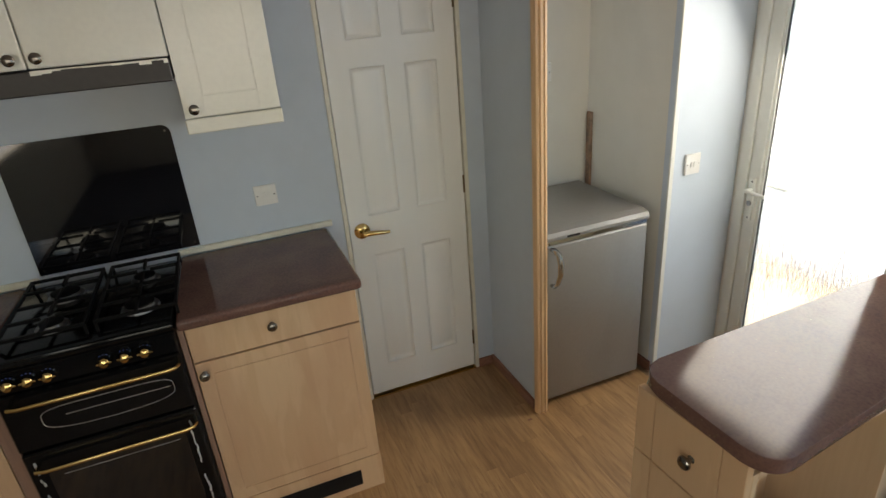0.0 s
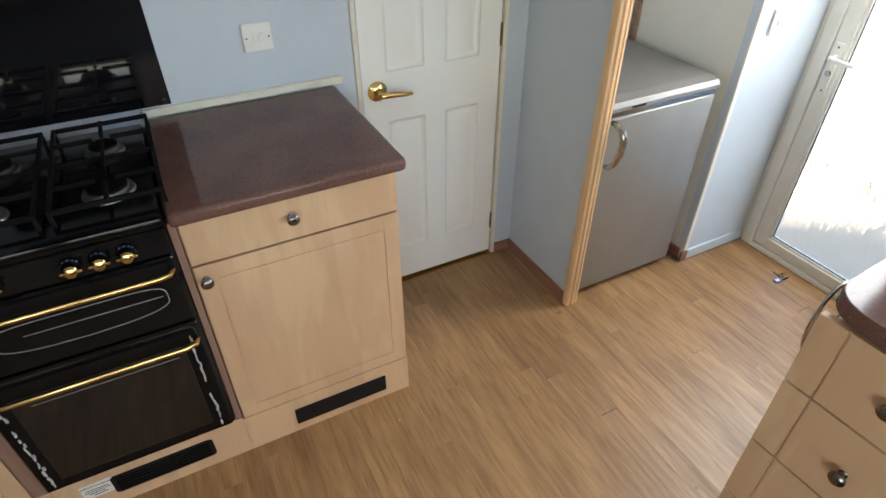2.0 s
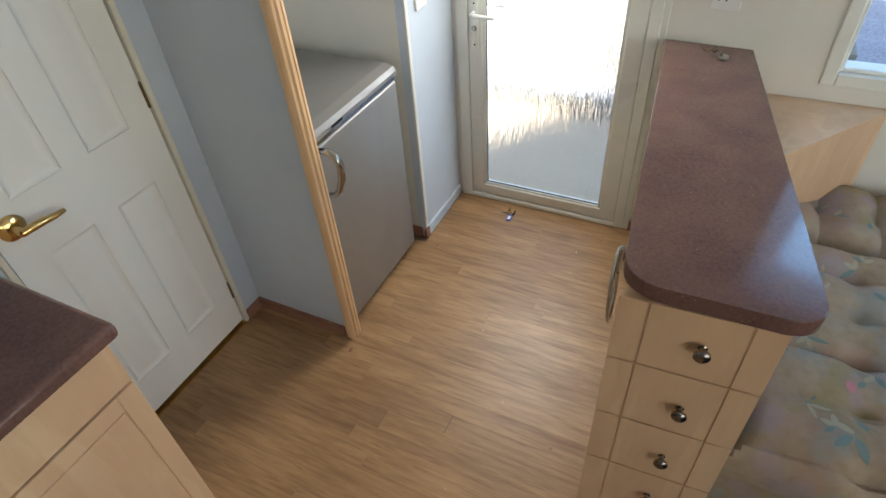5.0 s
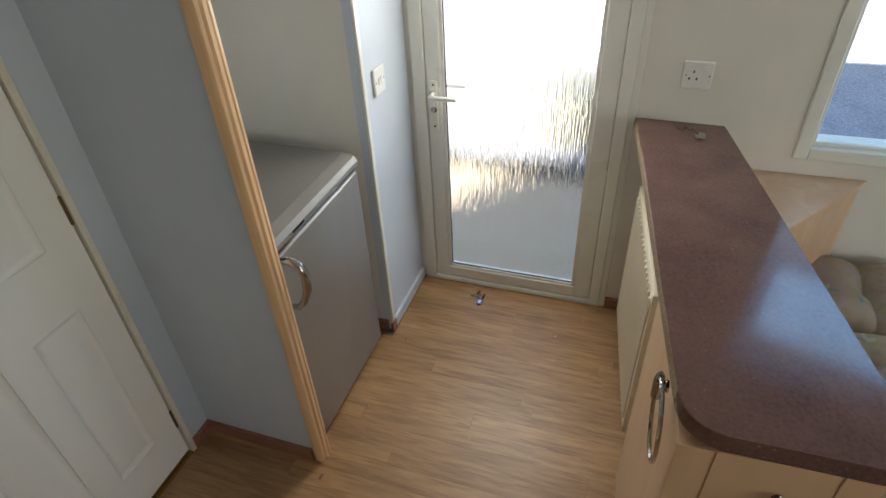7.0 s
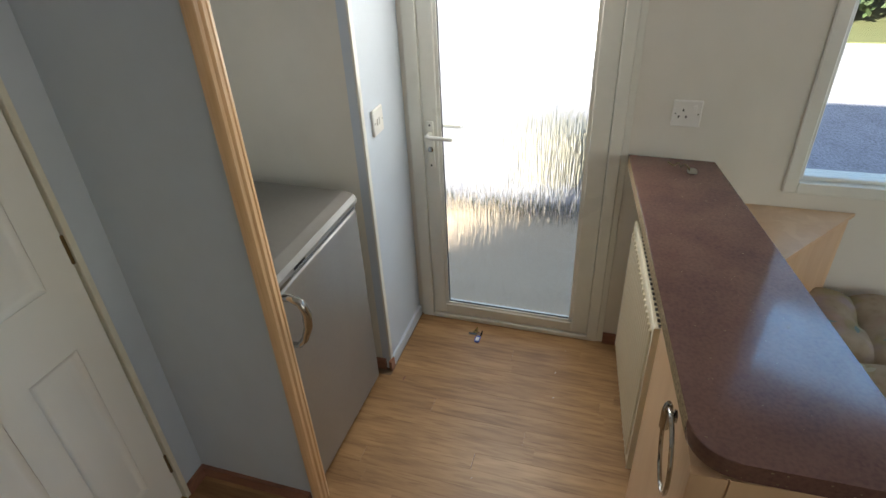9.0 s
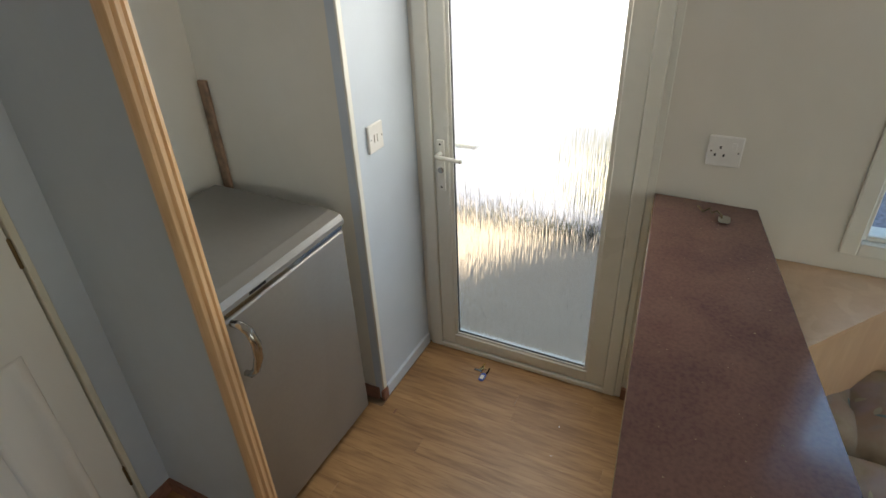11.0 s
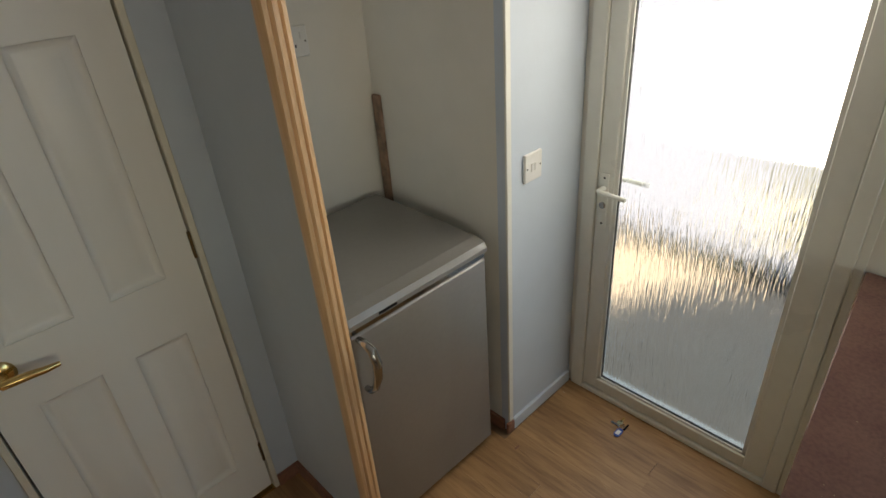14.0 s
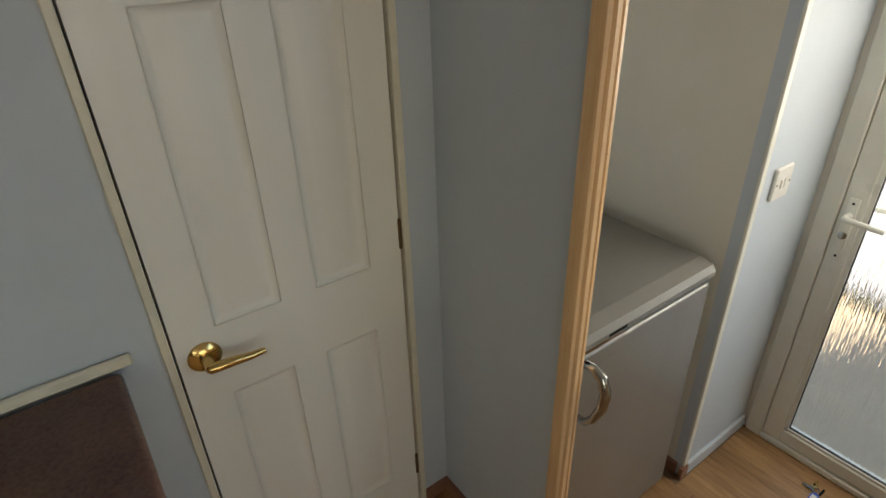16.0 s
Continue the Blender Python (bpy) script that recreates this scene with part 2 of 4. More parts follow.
def plank_material():
    """Printed oak strips: each board takes its own stretch of grain, with thin dark streaks and worn, dirty areas."""
    m = mat("laminate_planks", (0.47, 0.283, 0.133), 0.40, vary=(2.2, 0.26), fine=(13, 0.24), tint=(0.20, 0.105, 0.045), stretch=(5, 0.55, 1), island=0.20, rvary=0.10)
    n, L = m.node_tree.nodes, m.node_tree.links
    b = n["Principled BSDF"]
    mp = n["Mapping"]
    geo, info, shift, add = n.new("ShaderNodeNewGeometry"), n.new("ShaderNodeObjectInfo"), n.new("ShaderNodeMath"), n.new("ShaderNodeVectorMath")
    shift.operation, shift.inputs[1].default_value = "MULTIPLY", 37.0
    L.new(info.outputs["Random"], shift.inputs[0])
    L.new(geo.outputs["Position"], add.inputs[0])
    L.new(shift.outputs[0], add.inputs[1])
    L.new(add.outputs[0], mp.inputs[0])
    src = b.inputs["Base Color"].links[0].from_socket
    for scale, detail, lo, hi, most, col, stretch, vector in (
            (1.0, 6, 0.55, 0.72, 0.55, (0.17, 0.080, 0.032), (150, 9.0, 1), add),
            (1.0, 5, 0.56, 0.70, 0.35, (0.20, 0.10, 0.042), (34, 3.0, 1), add),
            (3.2, 6, 0.54, 0.74, 0.35, (0.19, 0.105, 0.050), (1, 1, 1), geo)):
        p, z, r, x = n.new("ShaderNodeMapping"), n.new("ShaderNodeTexNoise"), n.new("ShaderNodeMapRange"), n.new("ShaderNodeMix")
        p.inputs["Scale"].default_value = stretch
        z.inputs["Scale"].default_value, z.inputs["Detail"].default_value, z.inputs["Distortion"].default_value = scale, detail, 0.4
        r.inputs["From Min"].default_value, r.inputs["From Max"].default_value, r.inputs["To Max"].default_value = lo, hi, most
        x.data_type = "RGBA"
        x.inputs[7].default_value = (*col, 1)
        L.new(vector.outputs[0], p.inputs[0])
        L.new(p.outputs[0], z.inputs["Vector"])
        L.new(z.outputs[0], r.inputs[0])
        L.new(r.outputs[0], x.inputs[0])
        L.new(src, x.inputs[6])
        src = x.outputs[2]
    L.new(src, b.inputs["Base Color"])
    return m


M["plank"] = plank_material()

# ---- building helpers ----
ORIGIN = {}


def thing(name, at, label, category, group="", kind="", turn=0.0):
    e = new(name)
    e.rotation_euler.z = radians(turn)
    e.empty_display_size = 0.1
    e.location = at
    ORIGIN[e.name] = Vector(at)
    return tagged(e, label, category, group, kind)


def finish(name, bm, material, parent=None, label="", kind="", smooth=True):
    """One mesh object from a bmesh in world coordinates."""
    o = ORIGIN.get(parent.name, Vector()) if parent else Vector()
    if o.length:
        bmesh.ops.translate(bm, verts=bm.verts, vec=-o)
    me = bpy.data.meshes.new(name)
    bm.to_mesh(me)
    bm.free()
    me.materials.append(M[material] if isinstance(material, str) else material)
    if smooth:
        me.shade_smooth()
        me.set_sharp_from_angle(angle=radians(35))
    ob = new(name, me)
    if parent:
        ob.parent = parent
        ORIGIN[ob.name] = o
    return tagged(ob, label, kind=kind)


part = finish


def add_box(bm, x0, x1, y0, y1, z0, z1, bevel=0.0, seg=1):
    m = Matrix.Translation(((x0 + x1) / 2, (y0 + y1) / 2, (z0 + z1) / 2)) @ Matrix.Diagonal((abs(x1 - x0), abs(y1 - y0), abs(z1 - z0), 1))
    r = bmesh.ops.create_cube(bm, size=1, matrix=m)
    if bevel:
        edges = list({e for v in r["verts"] for e in v.link_edges})
        bmesh.ops.bevel(bm, geom=edges, offset=bevel, segments=seg, profile=0.5, affect="EDGES")


def boxes(*specs, bevel=0.0, seg=1):
    bm = bmesh.new()
    for s in specs:
        add_box(bm, *s, bevel=bevel, seg=seg)
    return bm


def add_tube(bm, pts, r, n=10, caps=True, closed=False):
    """A round bar along a line of points; r is one radius or one for each point."""
    pts = [Vector(p) for p in pts]
    rs = r if isinstance(r, (list, tuple)) else [r] * len(pts)
    rings = []
    side = None
    for i, p in enumerate(pts):
        a = pts[i - 1] if i or closed else p
        b = pts[(i + 1) % len(pts)] if i < len(pts) - 1 or closed else p
        d = (b - a).normalized()
        if side is None:
            side = d.orthogonal().normalized()
        side = (side - d * side.dot(d)).normalized()
        up = d.cross(side)
        rings.append([bm.verts.new(p + (side * math.cos(k * math.tau / n) + up * math.sin(k * math.tau / n)) * rs[i]) for k in range(n)])
    for i in range(len(rings) - (0 if closed else 1)):
        A, B = rings[i], rings[(i + 1) % len(rings)]
        for k in range(n):
            bm.faces.new((A[k], A[(k + 1) % n], B[(k + 1) % n], B[k]))
    if caps and not closed:
        bm.faces.new(rings[0][::-1])
        bm.faces.new(rings[-1])


def tube(pts, r, n=10, **k):
    bm = bmesh.new()
    add_tube(bm, pts, r, n, **k)
    return bm


def add_lathe(bm, at, axis, profile, n=20):
    """Turns (distance, radius) pairs about an axis that starts at a point."""
    at, axis = Vector(at), Vector(axis).normalized()
    s = axis.orthogonal().normalized()
    u = axis.cross(s)
    rings = []
    for d, r in profile:
        rings.append([bm.verts.new(at + axis * d + (s * math.cos(k * math.tau / n) + u * math.sin(k * math.tau / n)) * max(r, 1e-4)) for k in range(n)])
    for A, B in zip(rings, rings[1:]):
        for k in range(n):
            bm.faces.new((A[k], A[(k + 1) % n], B[(k + 1) % n], B[k]))
    bm.faces.new(rings[0][::-1])
    bm.faces.new(rings[-1])


def lathe(at, axis, profile, n=20):
    bm = bmesh.new()
    add_lathe(bm, at, axis, profile, n)
    return bm


def add_prism(bm, outline, z0, z1, bevel=0.0, seg=2):
    """A flat slab from an outline of (x, y)."""
    lo = [bm.verts.new((x, y, z0)) for x, y in outline]
    hi = [bm.verts.new((x, y, z1)) for x, y in outline]
    fs = [bm.faces.new(lo[::-1]), bm.faces.new(hi)]
    n = len(lo)
    for i in range(n):
        fs.append(bm.faces.new((lo[i], lo[(i + 1) % n], hi[(i + 1) % n], hi[i])))
    if bevel:
        edges = {e for f in fs[:2] for e in f.edges}
        bmesh.ops.bevel(bm, geom=list(edges), offset=bevel, segments=seg, profile=0.5, affect="EDGES")
    bm.normal_update()


def rounded(x0, x1, y0, y1, r, corners="abcd", n=6):
    """Outline of a rectangle with rounded corners: a x0y0, b x1y0, c x1y1, d x0y1."""
    out = []
    for name, cx, cy, sx, sy, a0 in (("a", x0, y0, 1, 1, 180), ("b", x1, y0, -1, 1, 270), ("c", x1, y1, -1, -1, 0), ("d", x0, y1, 1, -1, 90)):
        if name in corners:
            for k in range(n + 1):
                a = radians(a0 + 90 * k / n)
                out.append((cx + sx * r + r * math.cos(a), cy + sy * r + r * math.sin(a)))
        else:
            out.append((cx, cy))
    return out


# ---- fixed sizes of the place ----
NY, EX, WX, SY, CEIL = 4.57, 3.17, -0.45, -1.5, 2.05
EY0, EY1 = 3.345, 4.115          # entrance door opening in the east wall
ALC_X0, ALC_X1, ALC_Y = 2.215, 2.795, 4.70
FRONT = 4.045                    # fronts of the units on the north wall

# ---- structure ----
part("floor", boxes((WX - 0.1, EX + 0.1, SY - 0.1, ALC_Y + 0.1, -0.12, -0.004)), "floor", kind="structure")
part("ceiling", boxes((WX - 0.1, EX + 0.1, SY - 0.1, ALC_Y + 0.1, CEIL, CEIL + 0.08)), "ceiling", kind="structure")
part("wall_north", boxes((WX, 1.515, NY, NY + 0.06, 0, CEIL), (2.085, 2.17, NY, NY + 0.06, 0, CEIL), (1.515, 2.085, NY, NY + 0.06, 1.93, CEIL)), "wall_blue", kind="structure")
part("wall_partition", boxes((2.17, ALC_X0, 4.145, ALC_Y, 0, CEIL)), "wall_blue", kind="structure")
part("wall_alcove_back", boxes((ALC_X0, ALC_X1 + 0.02, ALC_Y, ALC_Y + 0.06, 0, CEIL)), "wall_white", kind="structure")
part("wall_alcove_side", boxes((ALC_X1, ALC_X1 + 0.03, 4.165, ALC_Y, 0, CEIL)), "wall_white", kind="structure")
part("wall_pillar", boxes((ALC_X1, EX, 4.135, 4.165, 0, CEIL)), "wall_pale", kind="structure")
WY0, WY1, WZ0, WZ1 = 1.1, 2.79, 0.80, 1.80
T = 0.08
part("wall_east", boxes((EX, EX + T, SY, WY0, 0, CEIL), (EX, EX + T, WY0, WY1, 0, WZ0), (EX, EX + T, WY0, WY1, WZ1, CEIL), (EX, EX + T, WY1, EY0, 0, CEIL), (EX, EX + T, EY0, EY1, 1.98, CEIL), (EX, EX + T, EY1, ALC_Y + 0.06, 0, CEIL)), "wall_white", kind="structure")
# West and south walls are out of view; their dark colour limits fill light.
part("wall_west", boxes((WX - T, WX, SY, -0.4, 0, CEIL), (WX - T, WX, -0.4, 1.8, 0, 0.85), (WX - T, WX, -0.4, 1.8, 1.85, CEIL), (WX - T, WX, 1.8, ALC_Y, 0, CEIL)), "wall_rear_dim", kind="structure")
part("wall_south", boxes((WX - T, 0.1, SY - T, SY, 0, CEIL), (0.1, 2.7, SY - T, SY, 0, 0.85), (0.1, 2.7, SY - T, SY, 1.85, CEIL), (2.7, EX + T, SY - T, SY, 0, CEIL)), "wall_rear_dim", kind="structure")
part("baseboard", boxes((2.085, 2.17, NY - 0.012, NY, 0, 0.045), (2.157, 2.17, 4.16, NY - 0.012, 0, 0.045), (ALC_X1 - 0.012, ALC_X1, 4.15, 4.6, 0, 0.05), (ALC_X1 - 0.012, ALC_X1 + 0.02, 4.123, 4.135, 0, 0.045), (EX - 0.014, EX, 3.27, 3.323, 0, 0.05)), "skirting", kind="structure")
part("baseboard", boxes((ALC_X1 + 0.022, EX - 0.01, 4.123, 4.135, 0, 0.05), bevel=0.002), "wall_pale", kind="structure")
part("trim", boxes((ALC_X1 - 0.002, ALC_X1 + 0.02, 4.127, 4.135, 0.05, CEIL), bevel=0.002), "upvc", kind="structure")
part("ground", boxes((-500, 500, -500, 500, -0.75, -0.65)), "gravel", kind="structure")


def trim_post():
    o = thing("corner_post", (2.185, 4.13, 0), "grooved varnished pine corner post at the end of the blue partition", "post")
    bm = bmesh.new()
    pr = [(2.158, 4.146), (2.158, 4.128), (2.163, 4.120), (2.171, 4.118), (2.175, 4.124), (2.180, 4.116), (2.190, 4.116), (2.195, 4.124), (2.199, 4.118), (2.208, 4.120), (2.213, 4.128), (2.213, 4.146)]
    add_prism(bm, pr, 0.0, CEIL - 0.001)
    part("moulding", bm, "pine", o, "honey-coloured grooved pine moulding")


trim_post()


def flat_top(ob):
    for p in ob.data.polygons:
        p.use_smooth = abs(p.normal.z) < 0.99


def knob(at, axis, parent, material="nickel", s=1.0):
    k = part("knob", lathe(at, axis, [(0, 0.008 * s), (0.002, 0.009 * s), (0.004, 0.006 * s), (0.012, 0.0055 * s), (0.015, 0.012 * s), (0.019, 0.0155 * s), (0.024, 0.0155 * s), (0.028, 0.012 * s), (0.030, 0.006 * s)]), material, parent, "round brushed metal knob")
    return k


def interior_door():
    x0, x1, z0, z1, f = 1.537, 2.063, 0.018, 1.915, NY + 0.004
    o = thing("door_1", (1.8, f, 0), "closed white six-panel interior door with a brass lever handle", "door", kind="structure")
    bm = boxes((x0, x1, f + 0.010, f + 0.038, z0, z1))
    xs = [x0, x0 + 0.085, x0 + 0.225, x0 + 0.305, x1 - 0.085, x1]
    zs = [z0, 0.17, 0.728, 0.905, 1.497, 1.598, 1.80, z1]
    for i in (0, 2, 4):
        add_box(bm, xs[i], xs[i + 1], f, f + 0.010, z0, z1)
    for i in (1, 3):
        for a, b in ((0, 1), (2, 3), (4, 5), (6, 7)):
            add_box(bm, xs[i], xs[i + 1], f, f + 0.010, zs[a], zs[b])
    part("door_leaf", bm, "door_white", o)
    for i in (1, 3):
        for a in (1, 3, 5):
            bm = bmesh.new()
            X0, X1, Z0, Z1 = xs[i] + 0.001, xs[i + 1] - 0.001, zs[a] + 0.001, zs[a + 1] - 0.001
            rings = []
            for d, y in ((0, f + 0.0005), (0.003, f + 0.003), (0.013, f + 0.0092), (0.018, f + 0.0092), (0.038, f + 0.0015), (0.041, f + 0.0005)):
                rings.append([bm.verts.new(p) for p in ((X0 + d, y, Z0 + d), (X1 - d, y, Z0 + d), (X1 - d, y, Z1 - d), (X0 + d, y, Z1 - d))])
            for A, B in zip(rings, rings[1:]):
                for k in range(4):
                    bm.faces.new((A[k], A[(k + 1) % 4], B[(k + 1) % 4], B[k]))
            bm.faces.new(rings[-1])
            part("door_panel", bm, "door_white", o)
    h = part("door_handle", lathe((1.588, f, 0.845), (0, -1, 0), [(0, 0.034), (0.004, 0.034), (0.010, 0.026), (0.013, 0.014), (0.035, 0.011), (0.048, 0.011)]), "brass", o, "polished brass lever handle on a round rose")
    part("lever", tube([(1.584, f - 0.046, 0.845), (1.606, f - 0.050, 0.846), (1.636, f - 0.049, 0.843), (1.666, f - 0.046, 0.837), (1.696, f - 0.042, 0.834)], [0.011, 0.011, 0.010, 0.0085, 0.006], 12), "brass", h)
    for z in (0.178, 0.965, 1.72):
        part("hinge", boxes((2.060, 2.068, f - 0.005, f + 0.01, z - 0.04, z + 0.04), bevel=0.002), "old_brass", o, "small dull brass hinge")
    bm = boxes((1.515, 1.532, NY - 0.008, NY + 0.05, 0, 1.93), (2.068, 2.085, NY - 0.008, NY + 0.05, 0, 1.93), (1.532, 2.068, NY - 0.008, NY + 0.05, 1.918, 1.93), bevel=0.002)
    part("door_frame", bm, "cream", o, "thin cream painted door frame")
    part("threshold", boxes((1.532, 2.068, NY - 0.006, NY + 0.05, 0, 0.006)), "brass", o)
    # Added near-black sheet behind the leaf: shade for the gaps round the door.
    part("rebate", boxes((1.517, 2.083, NY + 0.0455, NY + 0.055, 0.0, 1.93)), "gasket", o)


interior_door()


def entrance_door():
    o = thing("door_2", (EX, 3.72, 0), "closed white plastic entrance door with a full textured glass pane", "door", kind="structure")
    fx = EX - 0.012
    part("door_frame", boxes((fx, EX + T, EY1 - 0.05, EY1, 0, 1.98), (fx, EX + T, EY0, EY0 + 0.042, 0, 1.98), (fx + 0.0, EX + T, EY0 + 0.042, EY1 - 0.05, 1.93, 1.98), (fx, EX + T, EY0 + 0.042, EY1 - 0.05, 0, 0.022), bevel=0.003), "upvc", o)
    sx = fx + 0.008
    y0, y1, z0, z1 = EY0 + 0.0435, EY1 - 0.0515, 0.026, 1.927
    gy0, gy1, gz0, gz1 = 3.455, 4.006, 0.076, 1.86
    bm = boxes((sx, sx + 0.05, gy1, y1, z0, z1), (sx, sx + 0.05, y0, gy0, z0, z1), (sx, sx + 0.05, gy0, gy1, z0, gz0), (sx, sx + 0.05, gy0, gy1, gz1, z1), bevel=0.003)
    part("sash", bm, "upvc", o)
    part("door_stop", boxes((sx + 0.051, EX + T - 0.001, EY0 + 0.041, EY0 + 0.060, 0.022, 1.93), (sx + 0.051, EX + T - 0.001, EY1 - 0.068, EY1 - 0.049, 0.022, 1.93), (sx + 0.051, EX + T - 0.001, EY0 + 0.060, EY1 - 0.068, 0.0215, 0.045), (sx + 0.051, EX + T - 0.001, EY0 + 0.060, EY1 - 0.068, 1.91, 1.9305)), "upvc", o)
    part("glazing_bead", boxes((sx + 0.006, sx + 0.02, gy0, gy0 + 0.012, gz0, gz1), (sx + 0.006, sx + 0.02, gy1 - 0.012, gy1, gz0, gz1), (sx + 0.006, sx + 0.02, gy0, gy1, gz0, gz0 + 0.010), (sx + 0.006, sx + 0.02, gy0, gy1, gz1 - 0.010, gz1)), "upvc", o)
    part("gasket", boxes((sx + 0.012, sx + 0.0205, gy1 - 0.0145, gy1 - 0.0122, gz0 + 0.01, gz1 - 0.01), (sx + 0.012, sx + 0.0205, gy0 + 0.0122, gy1 - 0.0146, gz0 + 0.0102, gz0 + 0.0122)), "gasket", o)
    g = part("pane", boxes((sx + 0.021, sx + 0.027, gy0, gy1, gz0, gz1)), "rain_glass", o, "clear glass pane with fine vertical streaks")
    g.visible_shadow = False
    h = part("door_handle", boxes((sx - 0.010, sx, 4.020, 4.048, 0.735, 0.925), bevel=0.004, seg=2), "upvc", o, "long white handle plate with a lever and keyhole")
    part("lever", tube([(sx - 0.008, 4.034, 0.875), (sx - 0.040, 4.034, 0.875), (sx - 0.046, 4.023, 0.875), (sx - 0.046, 3.938, 0.873)], [0.009, 0.009, 0.009, 0.007], 12), "upvc", h)
    part("keyhole", lathe((sx - 0.010, 4.034, 0.815), (-1, 0, 0), [(0, 0.011), (0.004, 0.011), (0.005, 0.007)]), "chrome", h)
    for z in (0.75, 0.91):
        part("screw", lathe((sx - 0.010, 4.034, z), (-1, 0, 0), [(0, 0.004), (0.001, 0.003)], 8), "dark_plastic", h)
    part("outer_lever", tube([(sx + 0.052, 4.034, 0.875), (sx + 0.09, 4.034, 0.875), (sx + 0.09, 3.938, 0.875)], 0.008, 10), "upvc", o)
    part("trim", boxes((EX - 0.006, EX, EY0 - 0.022, EY0, 0.0, 2.0), (EX - 0.006, EX, EY0, EY1, 1.98, 2.0), bevel=0.002), "upvc", kind="structure")


entrance_door()


def east_window():
    o = thing("window_1", (EX, (WY0 + WY1) / 2, WZ0), "white plastic window looking onto gravel and grass", "window", kind="structure")
    f = 0.014
    part("window_frame", boxes((EX + 0.01, EX + T, WY1 - f, WY1, WZ0, WZ1), (EX + 0.01, EX + T, WY0, WY0 + f, WZ0, WZ1), (EX + 0.01, EX + T, WY0 + f, WY1 - f, WZ0, WZ0 + f), (EX + 0.01, EX + T, WY0 + f, WY1 - f, WZ1 - f, WZ1), bevel=0.003), "upvc", o)
    part("architrave", boxes((EX - 0.012, EX, WY1, WY1 + 0.04, WZ0 - 0.04, WZ1 + 0.04), (EX - 0.012, EX, WY0 - 0.04, WY0, WZ0 - 0.04, WZ1 + 0.04), (EX - 0.012, EX, WY0, WY1, WZ0 - 0.04, WZ0), (EX - 0.012, EX, WY0, WY1, WZ1, WZ1 + 0.04), bevel=0.003), "upvc", o)
    g = part("pane", boxes((EX + 0.022, EX + 0.026, WY0 + f, WY1 - f, WZ0 + f, WZ1 - f)), "glass", o, "clear glass pane")
    g.visible_shadow = False


east_window()


def unit_carcass(o, x0, x1, y0, y1, z0, z1, t=0.016, mat_="beech_side"):
    for nm, b in (("side_panel", (x0, x0 + t, y0, y1, z0, z1)), ("side_panel", (x1 - t, x1, y0, y1, z0, z1)), ("back_panel", (x0 + t, x1 - t, y1 - t, y1, z0, z1)), ("top_panel", (x0 + t, x1 - t, y0, y1 - t, z1 - t, z1)), ("bottom_panel", (x0 + t, x1 - t, y0, y1 - t, z0 + 0.1, z0 + 0.1 + t))):
        part(nm, boxes(b, bevel=0.0008), mat_, o)


def shaker_front(o, name, axis, a0, a1, z0, z1, face, depth=0.018, inset=0.045, panel=True, label="", stuff="beech"):
    """A cupboard front with a fine routed line round its middle. axis 'y': it faces -y and spans x; axis 'x': it faces -x and spans y."""
    g = 0.002

    def b(u0, u1, w0, w1, d0, d1):
        if axis == "y":
            return boxes((u0, u1, face + d0, face + d1, w0, w1), bevel=0.0007)
        return boxes((face + d0, face + d1, u0, u1, w0, w1), bevel=0.0007)
    i = inset
    front = part(name, b(a0, a1, z0, z1, 0.003 if panel else 0, depth), stuff, o, label)
    if panel:
        lo, hi = (z0 + i - g, z1 - i + g) if panel is True else (z0, z1)
        part("stile", b(a0, a0 + i - g, z0, z1, 0, 0.0032), stuff, front)
        part("stile", b(a1 - i + g, a1, z0, z1, 0, 0.0032), stuff, front)
        if panel is True:
            part("rail", b(a0 + i - g, a1 - i + g, z0, lo, 0, 0.0032), stuff, front)
            part("rail", b(a0 + i - g, a1 - i + g, hi, z1, 0, 0.0032), stuff, front)
            lo, hi = z0 + i + g, z1 - i - g
        part("centre_panel", b(a0 + i + g, a1 - i - g, lo, hi, 0, 0.0032), stuff, front)
    return front


def vent(x0, x1, z0, z1, parent):
    bm = bmesh.new()
    add_prism(bm, rounded(x0, x1, z0, z1, 0.012, "abcd", 4), 0, 0.004, bevel=0.0012)
    for v in bm.verts:
        v.co = Vector((v.co.x, FRONT + 0.002 - v.co.z, v.co.y))
    bmesh.ops.recalc_face_normals(bm, faces=bm.faces)
    o = part("vent", bm, "dark_plastic", parent, "black plastic air vent")
    bm = bmesh.new()
    for k in range(5):
        z = z0 + 0.012 + (z1 - z0 - 0.024) * k / 4
        add_box(bm, x0 + 0.012, x1 - 0.012, FRONT - 0.004, FRONT - 0.0015, z - 0.0025, z + 0.0025)
    part("louvres", bm, "iron", o)


